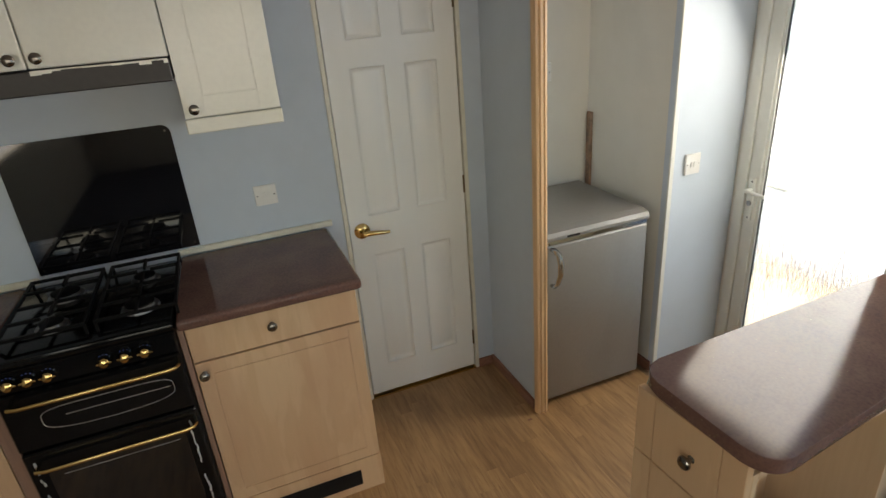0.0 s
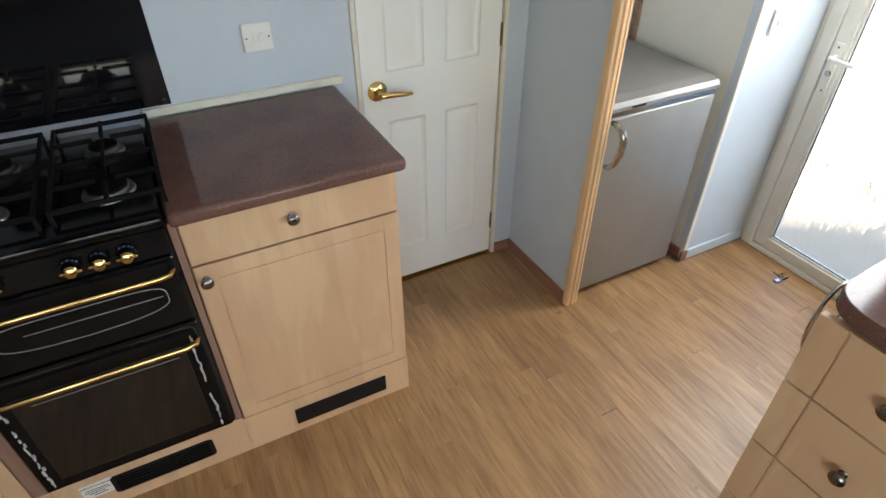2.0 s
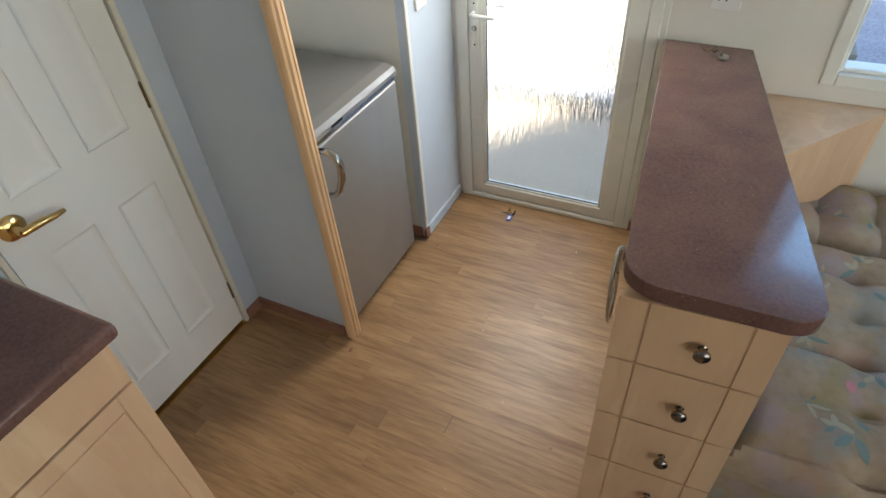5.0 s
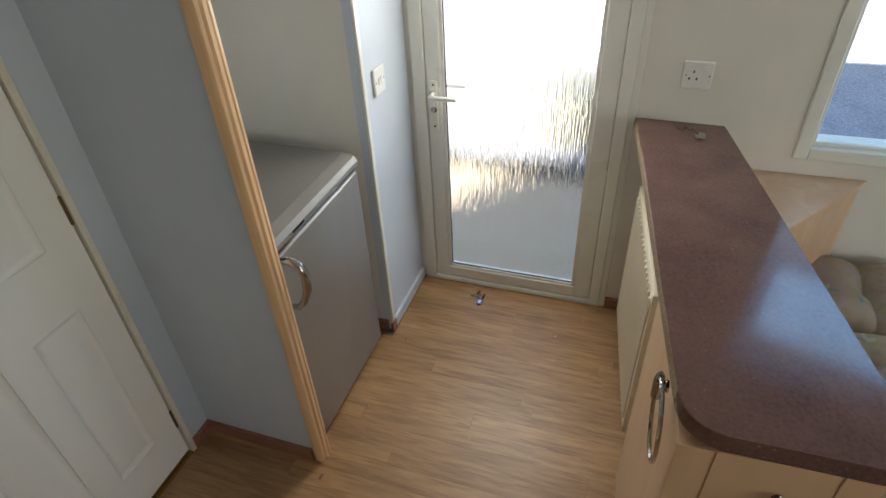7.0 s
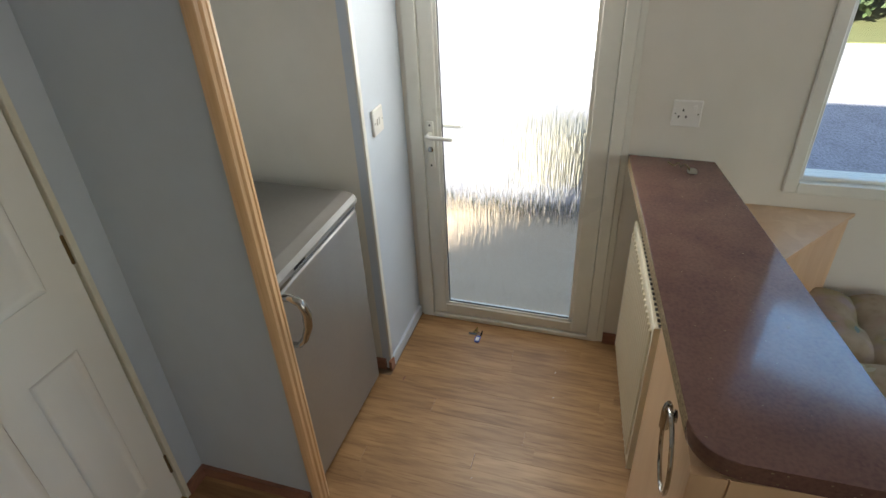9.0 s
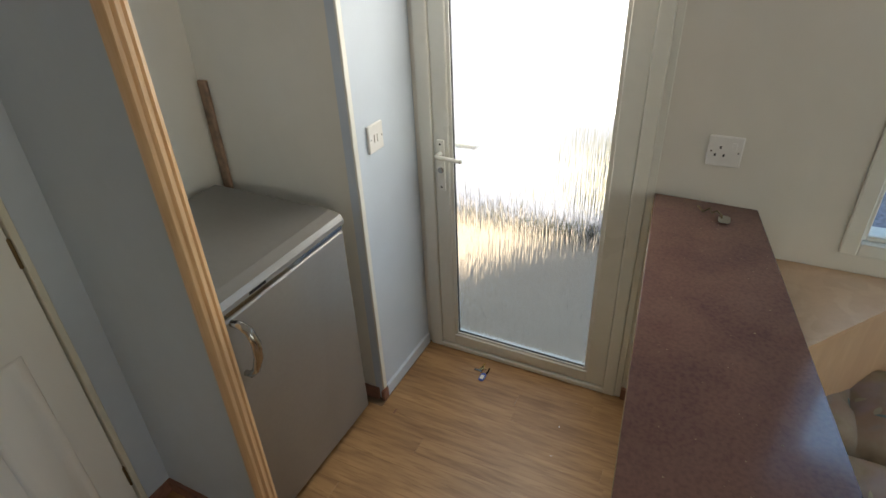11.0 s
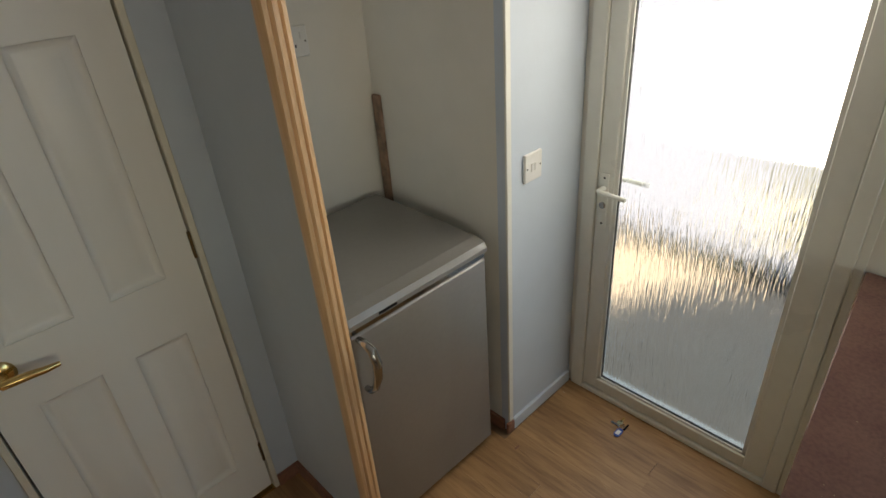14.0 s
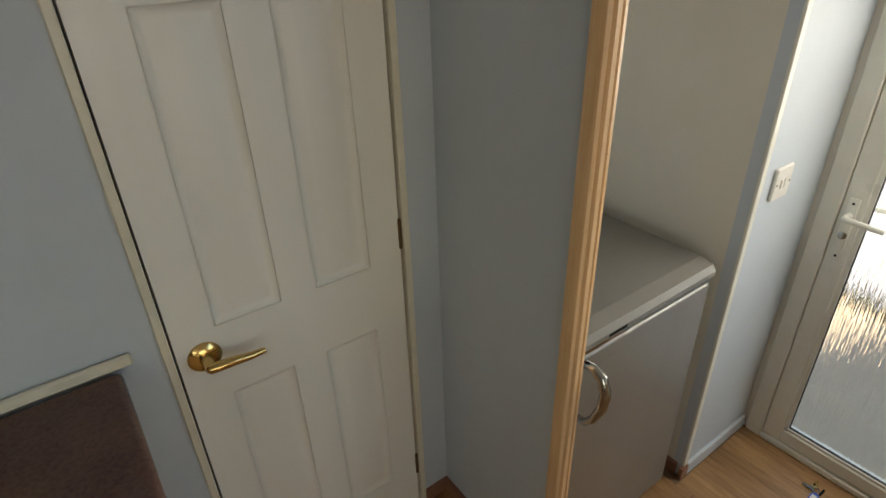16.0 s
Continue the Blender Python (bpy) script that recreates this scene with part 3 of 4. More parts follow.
def base_unit():
    x0, x1 = 0.893, 1.428
    o = thing("base_unit", ((x0 + x1) / 2, 4.3, 0), "light beech kitchen base unit with one drawer and one door", "cabinet")
    unit_carcass(o, x0, x1, FRONT + 0.019, NY - 0.002, 0.0, 0.86)
    part("end_panel", boxes((x0 - 0.018, x0 - 0.001, FRONT + 0.004, NY - 0.002, 0.16, 0.86), bevel=0.001), "edging", o, "dull pinkish-brown end panel beside the cooker")
    d = shaker_front(o, "drawer_front", "y", x0 + 0.004, x1 - 0.004, 0.735, 0.858, FRONT, inset=0.05, panel=False)
    knob((1.145, FRONT, 0.803), (0, -1, 0), d)
    d = shaker_front(o, "door", "y", x0 + 0.004, x1 - 0.004, 0.155, 0.728, FRONT)
    knob((0.918, FRONT, 0.690), (0, -1, 0), d)
    p = part("plinth", boxes((x0, x1, FRONT + 0.002, FRONT + 0.018, 0, 0.15)), "beech", o, "beech panel with a slotted black vent")
    v = part("vent", boxes((1.04, 1.345, FRONT - 0.004, FRONT + 0.002, 0.035, 0.105), bevel=0.003), "dark_plastic", p, "black plastic air vent")


base_unit()


def worktop_left():
    o = thing("worktop", (1.18, 4.3, 0.86), "worn brown laminate worktop over the beech base unit", "worktop")
    bm = boxes((0.882, 1.445, FRONT - 0.03, NY - 0.012, 0.863, 0.90), bevel=0.012, seg=3)
    flat_top(part("slab", bm, "worktop", o))
    part("upstand", boxes((0.882, 1.468, NY - 0.014, NY - 0.001, 0.900, 0.925), bevel=0.004), "cream", o, "cream sealing strip along the wall")


worktop_left()


def cooker():
    x0, x1, f = 0.390, 0.872, FRONT - 0.025
    o = thing("cooker", (0.68, 4.3, 0), "black gas cooker with brass handles and four burners", "cooker")
    part("body", boxes((x0, x1, f + 0.02, NY - 0.03, 0.16, 0.875), bevel=0.006), "black", o)
    part("hob", boxes((x0 - 0.003, x1 + 0.003, f - 0.005, NY - 0.028, 0.875, 0.900), bevel=0.008, seg=2), "black", o)
    part("fascia", boxes((x0, x1, f, f + 0.02, 0.80, 0.873), bevel=0.005), "black", o)
    g = part("grill_door", boxes((x0 + 0.004, x1 - 0.004, f, f + 0.02, 0.60, 0.795), bevel=0.005), "black", o)
    d = part("oven_door", boxes((x0 + 0.004, x1 - 0.004, f, f + 0.02, 0.18, 0.592), bevel=0.005), "black", o)
    part("oven_glass", boxes((x0 + 0.05, x1 - 0.05, f - 0.003, f, 0.22, 0.53), bevel=0.002), "black_glass", d)
    for z, dd in ((0.768, g), (0.547, d)):
        part("handle", tube([(x0 + 0.03, f, z - 0.008), (x0 + 0.035, f - 0.028, z), (x0 + 0.06, f - 0.034, z), (x1 - 0.044, f - 0.034, z), (x1 - 0.020, f - 0.028, z), (x1 - 0.014, f, z - 0.008)], 0.0065, 10), "brass", dd, "brass bar handle")
    for x in (0.445, 0.492, 0.540, 0.680, 0.733, 0.786):
        k = part("knob", lathe((x, f, 0.836), (0, -1, 0), [(0, 0.021), (0.005, 0.021), (0.008, 0.017), (0.02, 0.015)], 24), "black", o)
        bm = lathe((x, f - 0.018, 0.836), (0, -1, 0), [(0, 0.013), (0.005, 0.0145), (0.011, 0.011), (0.014, 0.004)])
        add_box(bm, x - 0.021, x + 0.021, f - 0.027, f - 0.020, 0.8325, 0.8395, 0.002)
        part("cap", bm, "brass", k, "worn brass knob cap with two small ears")
        for a in (60, 90, 120):
            u, w = math.cos(radians(a)), math.sin(radians(a))
            part("mark", boxes((x + 0.018 * u - 0.0018, x + 0.018 * u + 0.0018, f - 0.0066, f - 0.0048, 0.836 + 0.018 * w - 0.0022, 0.836 + 0.018 * w + 0.0022)), "key_blue", k, "faint blue mark")
    for bx, by, r in ((0.54, 4.18, 0.035), (0.78, 4.18, 0.045), (0.54, 4.40, 0.045), (0.78, 4.40, 0.035)):
        b = part("burner", lathe((bx, by, 0.900), (0, 0, 1), [(0, r + 0.012), (0.006, r + 0.01), (0.008, r), (0.016, r)]), "burner", o)
        part("burner_cap", lathe((bx, by, 0.916), (0, 0, 1), [(0, r * 0.95), (0.005, r * 0.95), (0.008, r * 0.6)]), "iron", b)
    for sx in (0.425, 0.67):
        bm = bmesh.new()
        for y in (4.08, 4.29, 4.50):
            add_box(bm, sx, sx + 0.225, y - 0.004, y + 0.004, 0.928, 0.938)
        for x in (sx + 0.004, sx + 0.221):
            add_box(bm, x - 0.004, x + 0.004, 4.08, 4.50, 0.928, 0.938)
            for y in (4.08, 4.50):
                add_box(bm, x - 0.004, x + 0.004, y - 0.004, y + 0.004, 0.90, 0.93)
        for y in (4.18, 4.40):
            for k in range(4):
                a = k * math.pi / 2
                add_box(bm, sx + 0.112 + 0.065 * math.cos(a) - (0.045 if k % 2 == 0 else 0.004), sx + 0.112 + 0.065 * math.cos(a) + (0.045 if k % 2 == 0 else 0.004), y + 0.06 * math.sin(a) - (0.004 if k % 2 == 0 else 0.045), y + 0.06 * math.sin(a) + (0.004 if k % 2 == 0 else 0.045), 0.93, 0.940)
        part("pan_support", bm, "iron", o)
    pts = []
    for k in range(48):
        a = k * math.tau / 48
        u, w = math.cos(a), math.sin(a)
        u = math.copysign(abs(u) ** 0.4, u)
        w = math.copysign(abs(w) ** 0.5, w)
        pts.append((0.655 + 0.175 * u, f - 0.0012, 0.692 + w * (0.044 - 0.012 * u * u if w < 0 else 0.036)))
    part("outline", tube(pts, 0.0012, 6, closed=True), "silver_line", g, "fine silver outline on the black door")
    part("wire_line", boxes((0.54, 0.82, f - 0.001, f, 0.694, 0.696)), "silver_line", g)
    bm = bmesh.new()
    rng = random.Random(12)
    for xx in (x0 + 0.028, x1 - 0.034):
        z = 0.20
        while z < 0.55:
            h = rng.uniform(0.006, 0.02)
            if rng.random() < 0.75:
                q = xx + rng.uniform(-0.003, 0.003)
                add_box(bm, q, q + rng.uniform(0.002, 0.006), f - 0.0035, f - 0.0003, z, z + h)
            z += h
    part("scuff", bm, "scuff", d, "white worn scuffs along the glass edges", kind="stuff")
    part("shelf_line", boxes((x0 + 0.09, x1 - 0.07, f - 0.0036, f - 0.003, 0.497, 0.4985)), "silver_line", d)
    t_ = thing("paper_sticker", (0.49, FRONT, 0.09), "small white printed warning sticker on the beech plinth", "sticker")
    part("paper", boxes((0.445, 0.525, FRONT + 0.0008, FRONT + 0.0018, 0.065, 0.125)), "label", t_)
    cu = bpy.data.curves.new("lettering", "FONT")
    cu.body, cu.size, cu.extrude, cu.align_x = "INSPECTION PANEL", 0.0088, 0.0002, "CENTER"
    cu.materials.append(M["ink"])
    tx = new("lettering", cu)
    tx.parent = t_
    tx.location = Vector((0.485, FRONT + 0.0004, 0.111)) - Vector(t_.location)
    tx.rotation_euler = (radians(90), 0, 0)
    bm = bmesh.new()
    for k, (a, b) in enumerate(((0.455, 0.512), (0.452, 0.516), (0.46, 0.50), (0.47, 0.505))):
        add_box(bm, a, b, FRONT + 0.0003, FRONT + 0.0009, 0.099 - k * 0.008, 0.1015 - k * 0.008)
    part("small_print", bm, "ink", t_)
    p = part("plinth", boxes((x0, x1 + 0.020, FRONT + 0.002, FRONT + 0.018, 0, 0.158)), "beech", o, "beech plinth with a black vent below the oven")
    vent(0.52, 0.795, 0.048, 0.122, p)


cooker()


def splashback():
    o = thing("splashback", (0.7, NY, 0.9), "glossy black splashback panel on the wall above the cooker", "panel")
    bm = bmesh.new()
    pr = [(a, b) for a, b in rounded(0.44, 0.965, 0.93, 1.385, 0.03, "cd")]
    add_prism(bm, pr, -0.006, 0.0)
    for v in bm.verts:
        v.co = Vector((v.co.x, NY - 0.001 + v.co.z, v.co.y))
    bmesh.ops.recalc_face_normals(bm, faces=bm.faces)
    part("panel", bm, "black_glass", o)
    for x, z in ((0.948, 1.365), (0.95, 0.945), (0.455, 0.945)):
        part("screw", lathe((x, NY - 0.007, z), (0, -1, 0), [(0, 0.005), (0.002, 0.004)], 10), "chrome", o)


splashback()


PIV, TURN_BAR = (1.893, 3.207, 0.0), 2.8


def peninsula():
    x0, y0, y1 = 1.893, 2.922, 3.207
    o = thing("drawer_unit", PIV, "narrow light beech unit with four drawers under the breakfast bar", "cabinet", turn=TURN_BAR)
    unit_carcass(o, x0 + 0.019, 2.40, y0, y1 - 0.010, 0.0, 0.845, mat_="beech_side")
    zs = [(0.050, 0.305), (0.310, 0.502), (0.507, 0.697), (0.702, 0.876)]
    for (z0, z1), kz in zip(zs, (0.210, 0.402, 0.597, 0.793)):
        d = shaker_front(o, "drawer_front", "x", y0, y1, z0, z1, x0, inset=0.055, panel="sides")
        knob((x0, (y0 + y1) / 2 - 0.020, kz), (-1, 0, 0), d)
    part("plinth", boxes((x0 + 0.001, x0 + 0.019, y0, y1, 0, 0.047)), "beech", o)
    b = thing("breakfast_bar", PIV, "worn brown laminate breakfast bar top with rounded end", "worktop", turn=TURN_BAR)
    out = [(1.885 + a, b_) for a, b_ in rounded(0, 1.298, 2.872, 3.208, 0.065, "ad", 8)]
    out = [(x, y + (x - 1.885) / 1.285 * (0.118 if y < 3.0 else 0.060)) for x, y in out]
    bm = bmesh.new()
    add_prism(bm, out, 0.893, 0.929, bevel=0.003)

    def fall(x, y):
        return -(x - 1.885) * 0.060 - (3.225 - y) * 0.035
    for v in bm.verts:
        v.co.z += fall(v.co.x, v.co.y)
    flat_top(part("slab", bm, "worktop", b))
    bm = bmesh.new()
    pts = [(1.96 + k * 0.1, 3.2087 + 0.060 * (0.075 + k * 0.1) / 1.285) for k in range(13)]
    for (ax, ay), (bx, by) in zip(pts, pts[1:]):
        za, zb = fall(ax, ay), fall(bx, by)
        vs = [bm.verts.new(p) for p in ((ax, ay, 0.895 + za), (bx, by, 0.895 + zb), (bx, by, 0.927 + zb), (ax, ay, 0.927 + za), (ax, ay - 0.004, 0.895 + za), (bx, by - 0.004, 0.895 + zb), (bx, by - 0.004, 0.927 + zb), (ax, ay - 0.004, 0.927 + za))]
        for f in ((1, 0, 3, 2), (4, 5, 6, 7), (0, 1, 5, 4), (2, 3, 7, 6)):
            bm.faces.new([vs[i] for i in f])
    part("bare_edge", bm, "chipboard", b, "bare chipboard edge where the strip has come off")
    bm = bmesh.new()
    rng = random.Random(3)
    for _ in range(11):
        y = rng.uniform(2.93, 3.17)
        z = rng.uniform(0.898, 0.925) + fall(1.885, y)
        h = rng.uniform(0.0006, 0.0016)
        add_box(bm, 1.8842, 1.8856, y, y + h * rng.uniform(1, 3), z, z + h)
    part("chips", bm, "chipboard", b, kind="stuff")
    bm = bmesh.new()
    for _ in range(80):
        x, y, h = rng.uniform(1.92, 3.1), rng.uniform(2.98, 3.20), rng.uniform(0.0004, 0.0013)
        z = 0.9291 + fall(x, y)
        add_box(bm, x, x + h, y, y + h * rng.uniform(1, 3), z, z + h * 0.4)
    part("dust", bm, "chipboard", b, "pale specks of dust on the worktop", kind="stuff")
    p = thing("bar_panel", PIV, "beech back panel below the breakfast bar", "panel", turn=TURN_BAR)
    part("board", boxes((2.402, 3.145, 2.985, 3.003, 0, 0.805), (2.402, 2.44, 3.003, 3.15, 0, 0.84)), "beech_side", p)
    r = thing("towel_ring", PIV, "oval chrome towel ring on the side of the beech unit", "ring", turn=TURN_BAR)
    cx, cz = 1.992, 0.800
    pts = [(cx + 0.060 * math.cos(k * math.tau / 28), 3.224 + 0.004 * math.sin(k * math.tau / 28), cz + 0.085 * math.sin(k * math.tau / 28)) for k in range(28)]
    part("ring", tube(pts, 0.0042, 10, closed=True), "chrome", r)
    part("clasp", lathe((cx + 0.052, 3.224, cz + 0.0), (0.02, 0, 1), [(0, 0.006), (0.004, 0.009), (0.045, 0.010), (0.058, 0.008), (0.066, 0.004)], 14), "chrome", r)
    part("stand_off", lathe((cx + 0.052, 3.207, cz + 0.035), (0, 1, 0), [(0, 0.012), (0.004, 0.012), (0.006, 0.007), (0.014, 0.006)], 14), "chrome", r)
    f = thing("metal_clip", (3.06, 3.215, 0.90), "small bent metal clip lying on the breakfast bar", "clip")
    zc = 0.8590
    bm = bmesh.new()
    add_prism(bm, rounded(3.020, 3.064, 3.112, 3.142, 0.011, "abcd", 5), zc, zc + 0.003, bevel=0.001)
    part("plate", bm, "chrome", f)
    part("wire", tube([(3.056, 3.134, zc + 0.005), (3.080, 3.148, zc + 0.007), (3.060, 3.160, zc + 0.006), (3.086, 3.166, zc + 0.009), (3.064, 3.182, zc + 0.006), (3.092, 3.198, zc + 0.006)], 0.0026, 8), "old_brass", f, "dark bent wire")


peninsula()
for ob in [ob for ob in bpy.data.objects if ob.parent is None and (ob.location - Vector(PIV)).length < 0.001]:
    ob.location += Vector((-0.018, -0.010, 0))


def radiator():
    x0, x1, y0, y1, z0, z1 = 2.520, 3.105, 3.095, 3.214, 0.045, 0.630
    o = thing("radiator", (2.535, 3.217, 0), "cream enamelled panel radiator with a top grille", "radiator", turn=6.0)
    fp = part("front_panel", boxes((x0, x1, y1 - 0.012, y1 - 0.004, z0, z1), bevel=0.003), "radiator", o)
    n = 20
    for i in range(n):
        u = x0 + 0.018 + (x1 - x0 - 0.036) * (i + 0.2) / n
        part("rib", boxes((u, u + 0.013, y1 - 0.0045, y1 + 0.003, z0 + 0.03, z1 - 0.03), bevel=0.003), "radiator", fp)
    part("back_panel", boxes((x0, x1, y0, y0 + 0.008, z0, z1), bevel=0.002), "radiator", o)
    for a, b in ((x0 - 0.002, x0), (x1, x1 + 0.002)):
        part("side_panel", boxes((a, b, y0 + 0.002, y1 - 0.002, z0, z1)), "radiator", o)
    # Near-black block standing for the shade inside the radiator, below the grille.
    part("inner_void", boxes((x0 + 0.02, x1 - 0.02, y0 + 0.02, y1 - 0.03, z0 + 0.02, z1 - 0.05)), "gasket", o)
    bm = bmesh.new()
    for i in range(25):
        u = x0 + (x1 - x0) * i / 24
        add_box(bm, u - 0.002, u + 0.002, y0 + 0.01, y1 - 0.012, z1 - 0.004, z1)
    for k in range(4):
        v = y0 + 0.010 + (y1 - y0 - 0.022) * k / 3
        add_box(bm, x0, x1, v - 0.0025, v + 0.0025, z1 - 0.004, z1 + 0.001)
    part("grille", bm, "radiator", o)
    part("bleed_cap", lathe((x0 - 0.002, y1 - 0.040, z1 - 0.035), (-1, 0, 0), [(0, 0.016), (0.004, 0.016), (0.0045, 0.011), (0.002, 0.010), (0.002, 0.004)], 16), "dark_plastic", o, "round dark end cap")


radiator()


def fridge():
    x0, x1, y0, y1 = 2.225, 2.720, 4.150, 4.655
    o = thing("fridge", (2.46, 4.4, 0), "silver-grey undercounter fridge with a chrome loop handle", "fridge")
    part("body", boxes((x0 + 0.002, x1 - 0.002, y0 + 0.055, y1, 0.012, 0.800), bevel=0.004), "fridge", o)
    part("door", boxes((x0, x1, y0, y0 + 0.048, 0.03, 0.778), bevel=0.008, seg=3), "fridge", o)
    part("seal", boxes((x0 + 0.012, x1 - 0.012, y0 + 0.048, y0 + 0.055, 0.04, 0.770)), "gasket", o)
    bm = bmesh.new()
    add_prism(bm, [(y0 - 0.006, 0.802), (y0 - 0.006, 0.815), (y0 + 0.004, 0.831), (y0 + 0.040, 0.840), (y1, 0.842), (y1, 0.802)], x0 - 0.003, x1 + 0.003, bevel=0.004)
    for v in bm.verts:
        v.co = Vector((v.co.z, v.co.x, v.co.y))
    bmesh.ops.recalc_face_normals(bm, faces=bm.faces)
    part("lid", bm, "fridge_top", o, "grey lid with a sloping front lip", smooth=False)
    part("trim_strip", boxes((x0 + 0.006, x1 - 0.002, y0 + 0.002, y0 + 0.02, 0.781, 0.800), bevel=0.002), "chrome", o, "shiny chrome strip under the lid")
    part("badge", boxes((x0 + 0.09, x0 + 0.15, y0 - 0.0068, y0 - 0.005, 0.805, 0.813)), "dark_plastic", o)
    x = x0 + 0.022
    part("handle", tube([(x, y0, 0.765), (x, y0 - 0.025, 0.768), (x + 0.003, y0 - 0.050, 0.755), (x + 0.004, y0 - 0.062, 0.722), (x + 0.004, y0 - 0.058, 0.675), (x + 0.003, y0 - 0.040, 0.628), (x, y0 - 0.020, 0.606), (x, y0, 0.604)], [0.009, 0.011, 0.0125, 0.013, 0.012, 0.010, 0.009, 0.008], 14), "chrome", o, "curved chrome handle")
    for xx in (x0 + 0.05, x1 - 0.05):
        part("foot", lathe((xx, y0 + 0.09, 0), (0, 0, 1), [(0, 0.016), (0.012, 0.014)], 12), "dark_plastic", o)


fridge()


def pipe():
    o = thing("pipe_cover", (2.78, 4.67, 0.0), "stained narrow wooden strip standing in the alcove corner", "strip")
    part("strip", boxes((2.779, 2.794, 4.655, 4.69, 0.0, 1.168), bevel=0.003), "copper", o)


pipe()


def wall_cupboards():
    o = thing("wall_cupboard", (1.18, 4.4, 1.4), "glossy cream wall cupboard with one door", "cabinet", "wall cupboards")
    part("body", boxes((1.037, 1.317, 4.27, NY - 0.001, 1.388, CEIL - 0.02)), "gloss_cream", o)
    d = shaker_front(o, "door", "y", 1.037, 1.317, 1.438, CEIL - 0.02, 4.25, inset=0.062, stuff="gloss_cream")
    part("pelmet", boxes((1.034, 1.320, 4.246, 4.269, 1.390, 1.434), bevel=0.003), "gloss_cream", o, "cream strip below the door")
    knob((1.067, 4.25, 1.463), (0, -1, 0), d)
    o = thing("wall_cupboard", (0.75, 4.4, 1.64), "glossy cream double wall cupboard above the cooker hood", "cabinet", "wall cupboards")
    part("body", boxes((0.40, 1.034, 4.27, NY - 0.001, 1.620, CEIL - 0.02)), "gloss_cream", o)
    for a, b, kx in ((0.402, 0.683, 0.653), (0.687, 1.033, 0.715)):
        d = part("door", boxes((a, b, 4.25, 4.269, 1.617, CEIL - 0.02), bevel=0.003), "gloss_cream", o)
        knob((kx, 4.25, 1.644), (0, -1, 0), d)
    h = thing("cooker_hood", (0.75, 4.4, 1.56), "dark brown slim cooker hood with flaking paint on top", "hood")
    part("canopy", boxes((0.40, 1.032, 4.235, NY - 0.001, 1.550, 1.613), bevel=0.003), "brown_metal", h)
    bm = bmesh.new()
    rng = random.Random(8)
    x = 0.69
    while x < 1.027:
        w = rng.uniform(0.02, 0.05)
        d = rng.uniform(0.003, 0.013) * (1 if x > 0.9 or x < 0.76 else 0.6)
        add_box(bm, x, min(x + w, 1.030), 4.2335, 4.2352, 1.614 - d, 1.6135)
        x += w
    part("flaked_edge", bm, "gloss_cream", h, "ragged cream paint edge")


wall_cupboards()


def left_unit():
    o = thing("base_unit", (0.15, 4.3, 0), "light beech kitchen base unit beside the cooker", "cabinet")
    unit_carcass(o, -0.2, 0.352, FRONT + 0.019, NY - 0.002, 0.0, 0.86)
    shaker_front(o, "door", "y", -0.196, 0.350, 0.155, 0.855, FRONT)
    part("plinth", boxes((-0.2, 0.388, FRONT + 0.002, FRONT + 0.018, 0, 0.15)), "beech", o)
    part("end_panel", boxes((0.353, 0.386, FRONT + 0.002, NY - 0.002, 0.152, 0.86), bevel=0.001), "edging", o, "dull pinkish-brown end panel beside the cooker")
    w = thing("worktop", (0.15, 4.3, 0.86), "worn brown laminate worktop beside the cooker", "worktop")
    flat_top(part("slab", boxes((-0.2, 0.390, FRONT - 0.03, NY - 0.012, 0.863, 0.90), bevel=0.012, seg=3), "worktop", w))
    part("upstand", boxes((-0.2, 0.432, NY - 0.014, NY - 0.001, 0.900, 0.925), bevel=0.004), "cream", w, "cream sealing strip along the wall")


left_unit()


def plate(name, at, axis, w, h, label, cat, rockers=0, outlets=0):
    """A wall plate. axis 'y' faces -y, axis 'x' faces -x."""
    x, y, z = at
    o = thing(name, at, label, cat)

    def b(bm, u0, u1, w0, w1, d0, d1, bev=0.0):
        if axis == "y":
            add_box(bm, x + u0, x + u1, y - d1, y - d0, z + w0, z + w1, bev)
        else:
            add_box(bm, x - d1, x - d0, y + u0, y + u1, z + w0, z + w1, bev)
    bm = bmesh.new()
    b(bm, -w / 2, w / 2, -h / 2, h / 2, 0, 0.010, 0.003)
    part("face_plate", bm, "switch", o)
    for i in range(rockers):
        bm = bmesh.new()
        c = (i - (rockers - 1) / 2) * 0.016
        b(bm, c - 0.006, c + 0.006, -0.012, 0.012, 0.010, 0.0135, 0.001)
        part("rocker", bm, "switch", o)
    if outlets:
        s = -1 if axis == "x" else 1
        for c in ((-0.022, 0.022) if w > 0.12 else (-0.012,)):
            bm = bmesh.new()
            for u, v in ((0, 0.012), (-0.011, -0.010), (0.011, -0.010)):
                b(bm, s * (c + u) - 0.0025, s * (c + u) + 0.0025, v - 0.004, v + 0.004, 0.0095, 0.0105)
            part("pin_holes", bm, "ink", o)
        bm = bmesh.new()
        b(bm, s * 0.022 - 0.006, s * 0.022 + 0.006, 0.008, 0.028, 0.010, 0.0135, 0.001)
        part("rocker", bm, "switch", o)
    for u in (-w / 2 + 0.010, w / 2 - 0.010):
        bm = bmesh.new()
        b(bm, u - 0.002, u + 0.002, -0.002, 0.002, 0.0095, 0.0108)
        part("screw", bm, "nickel", o)


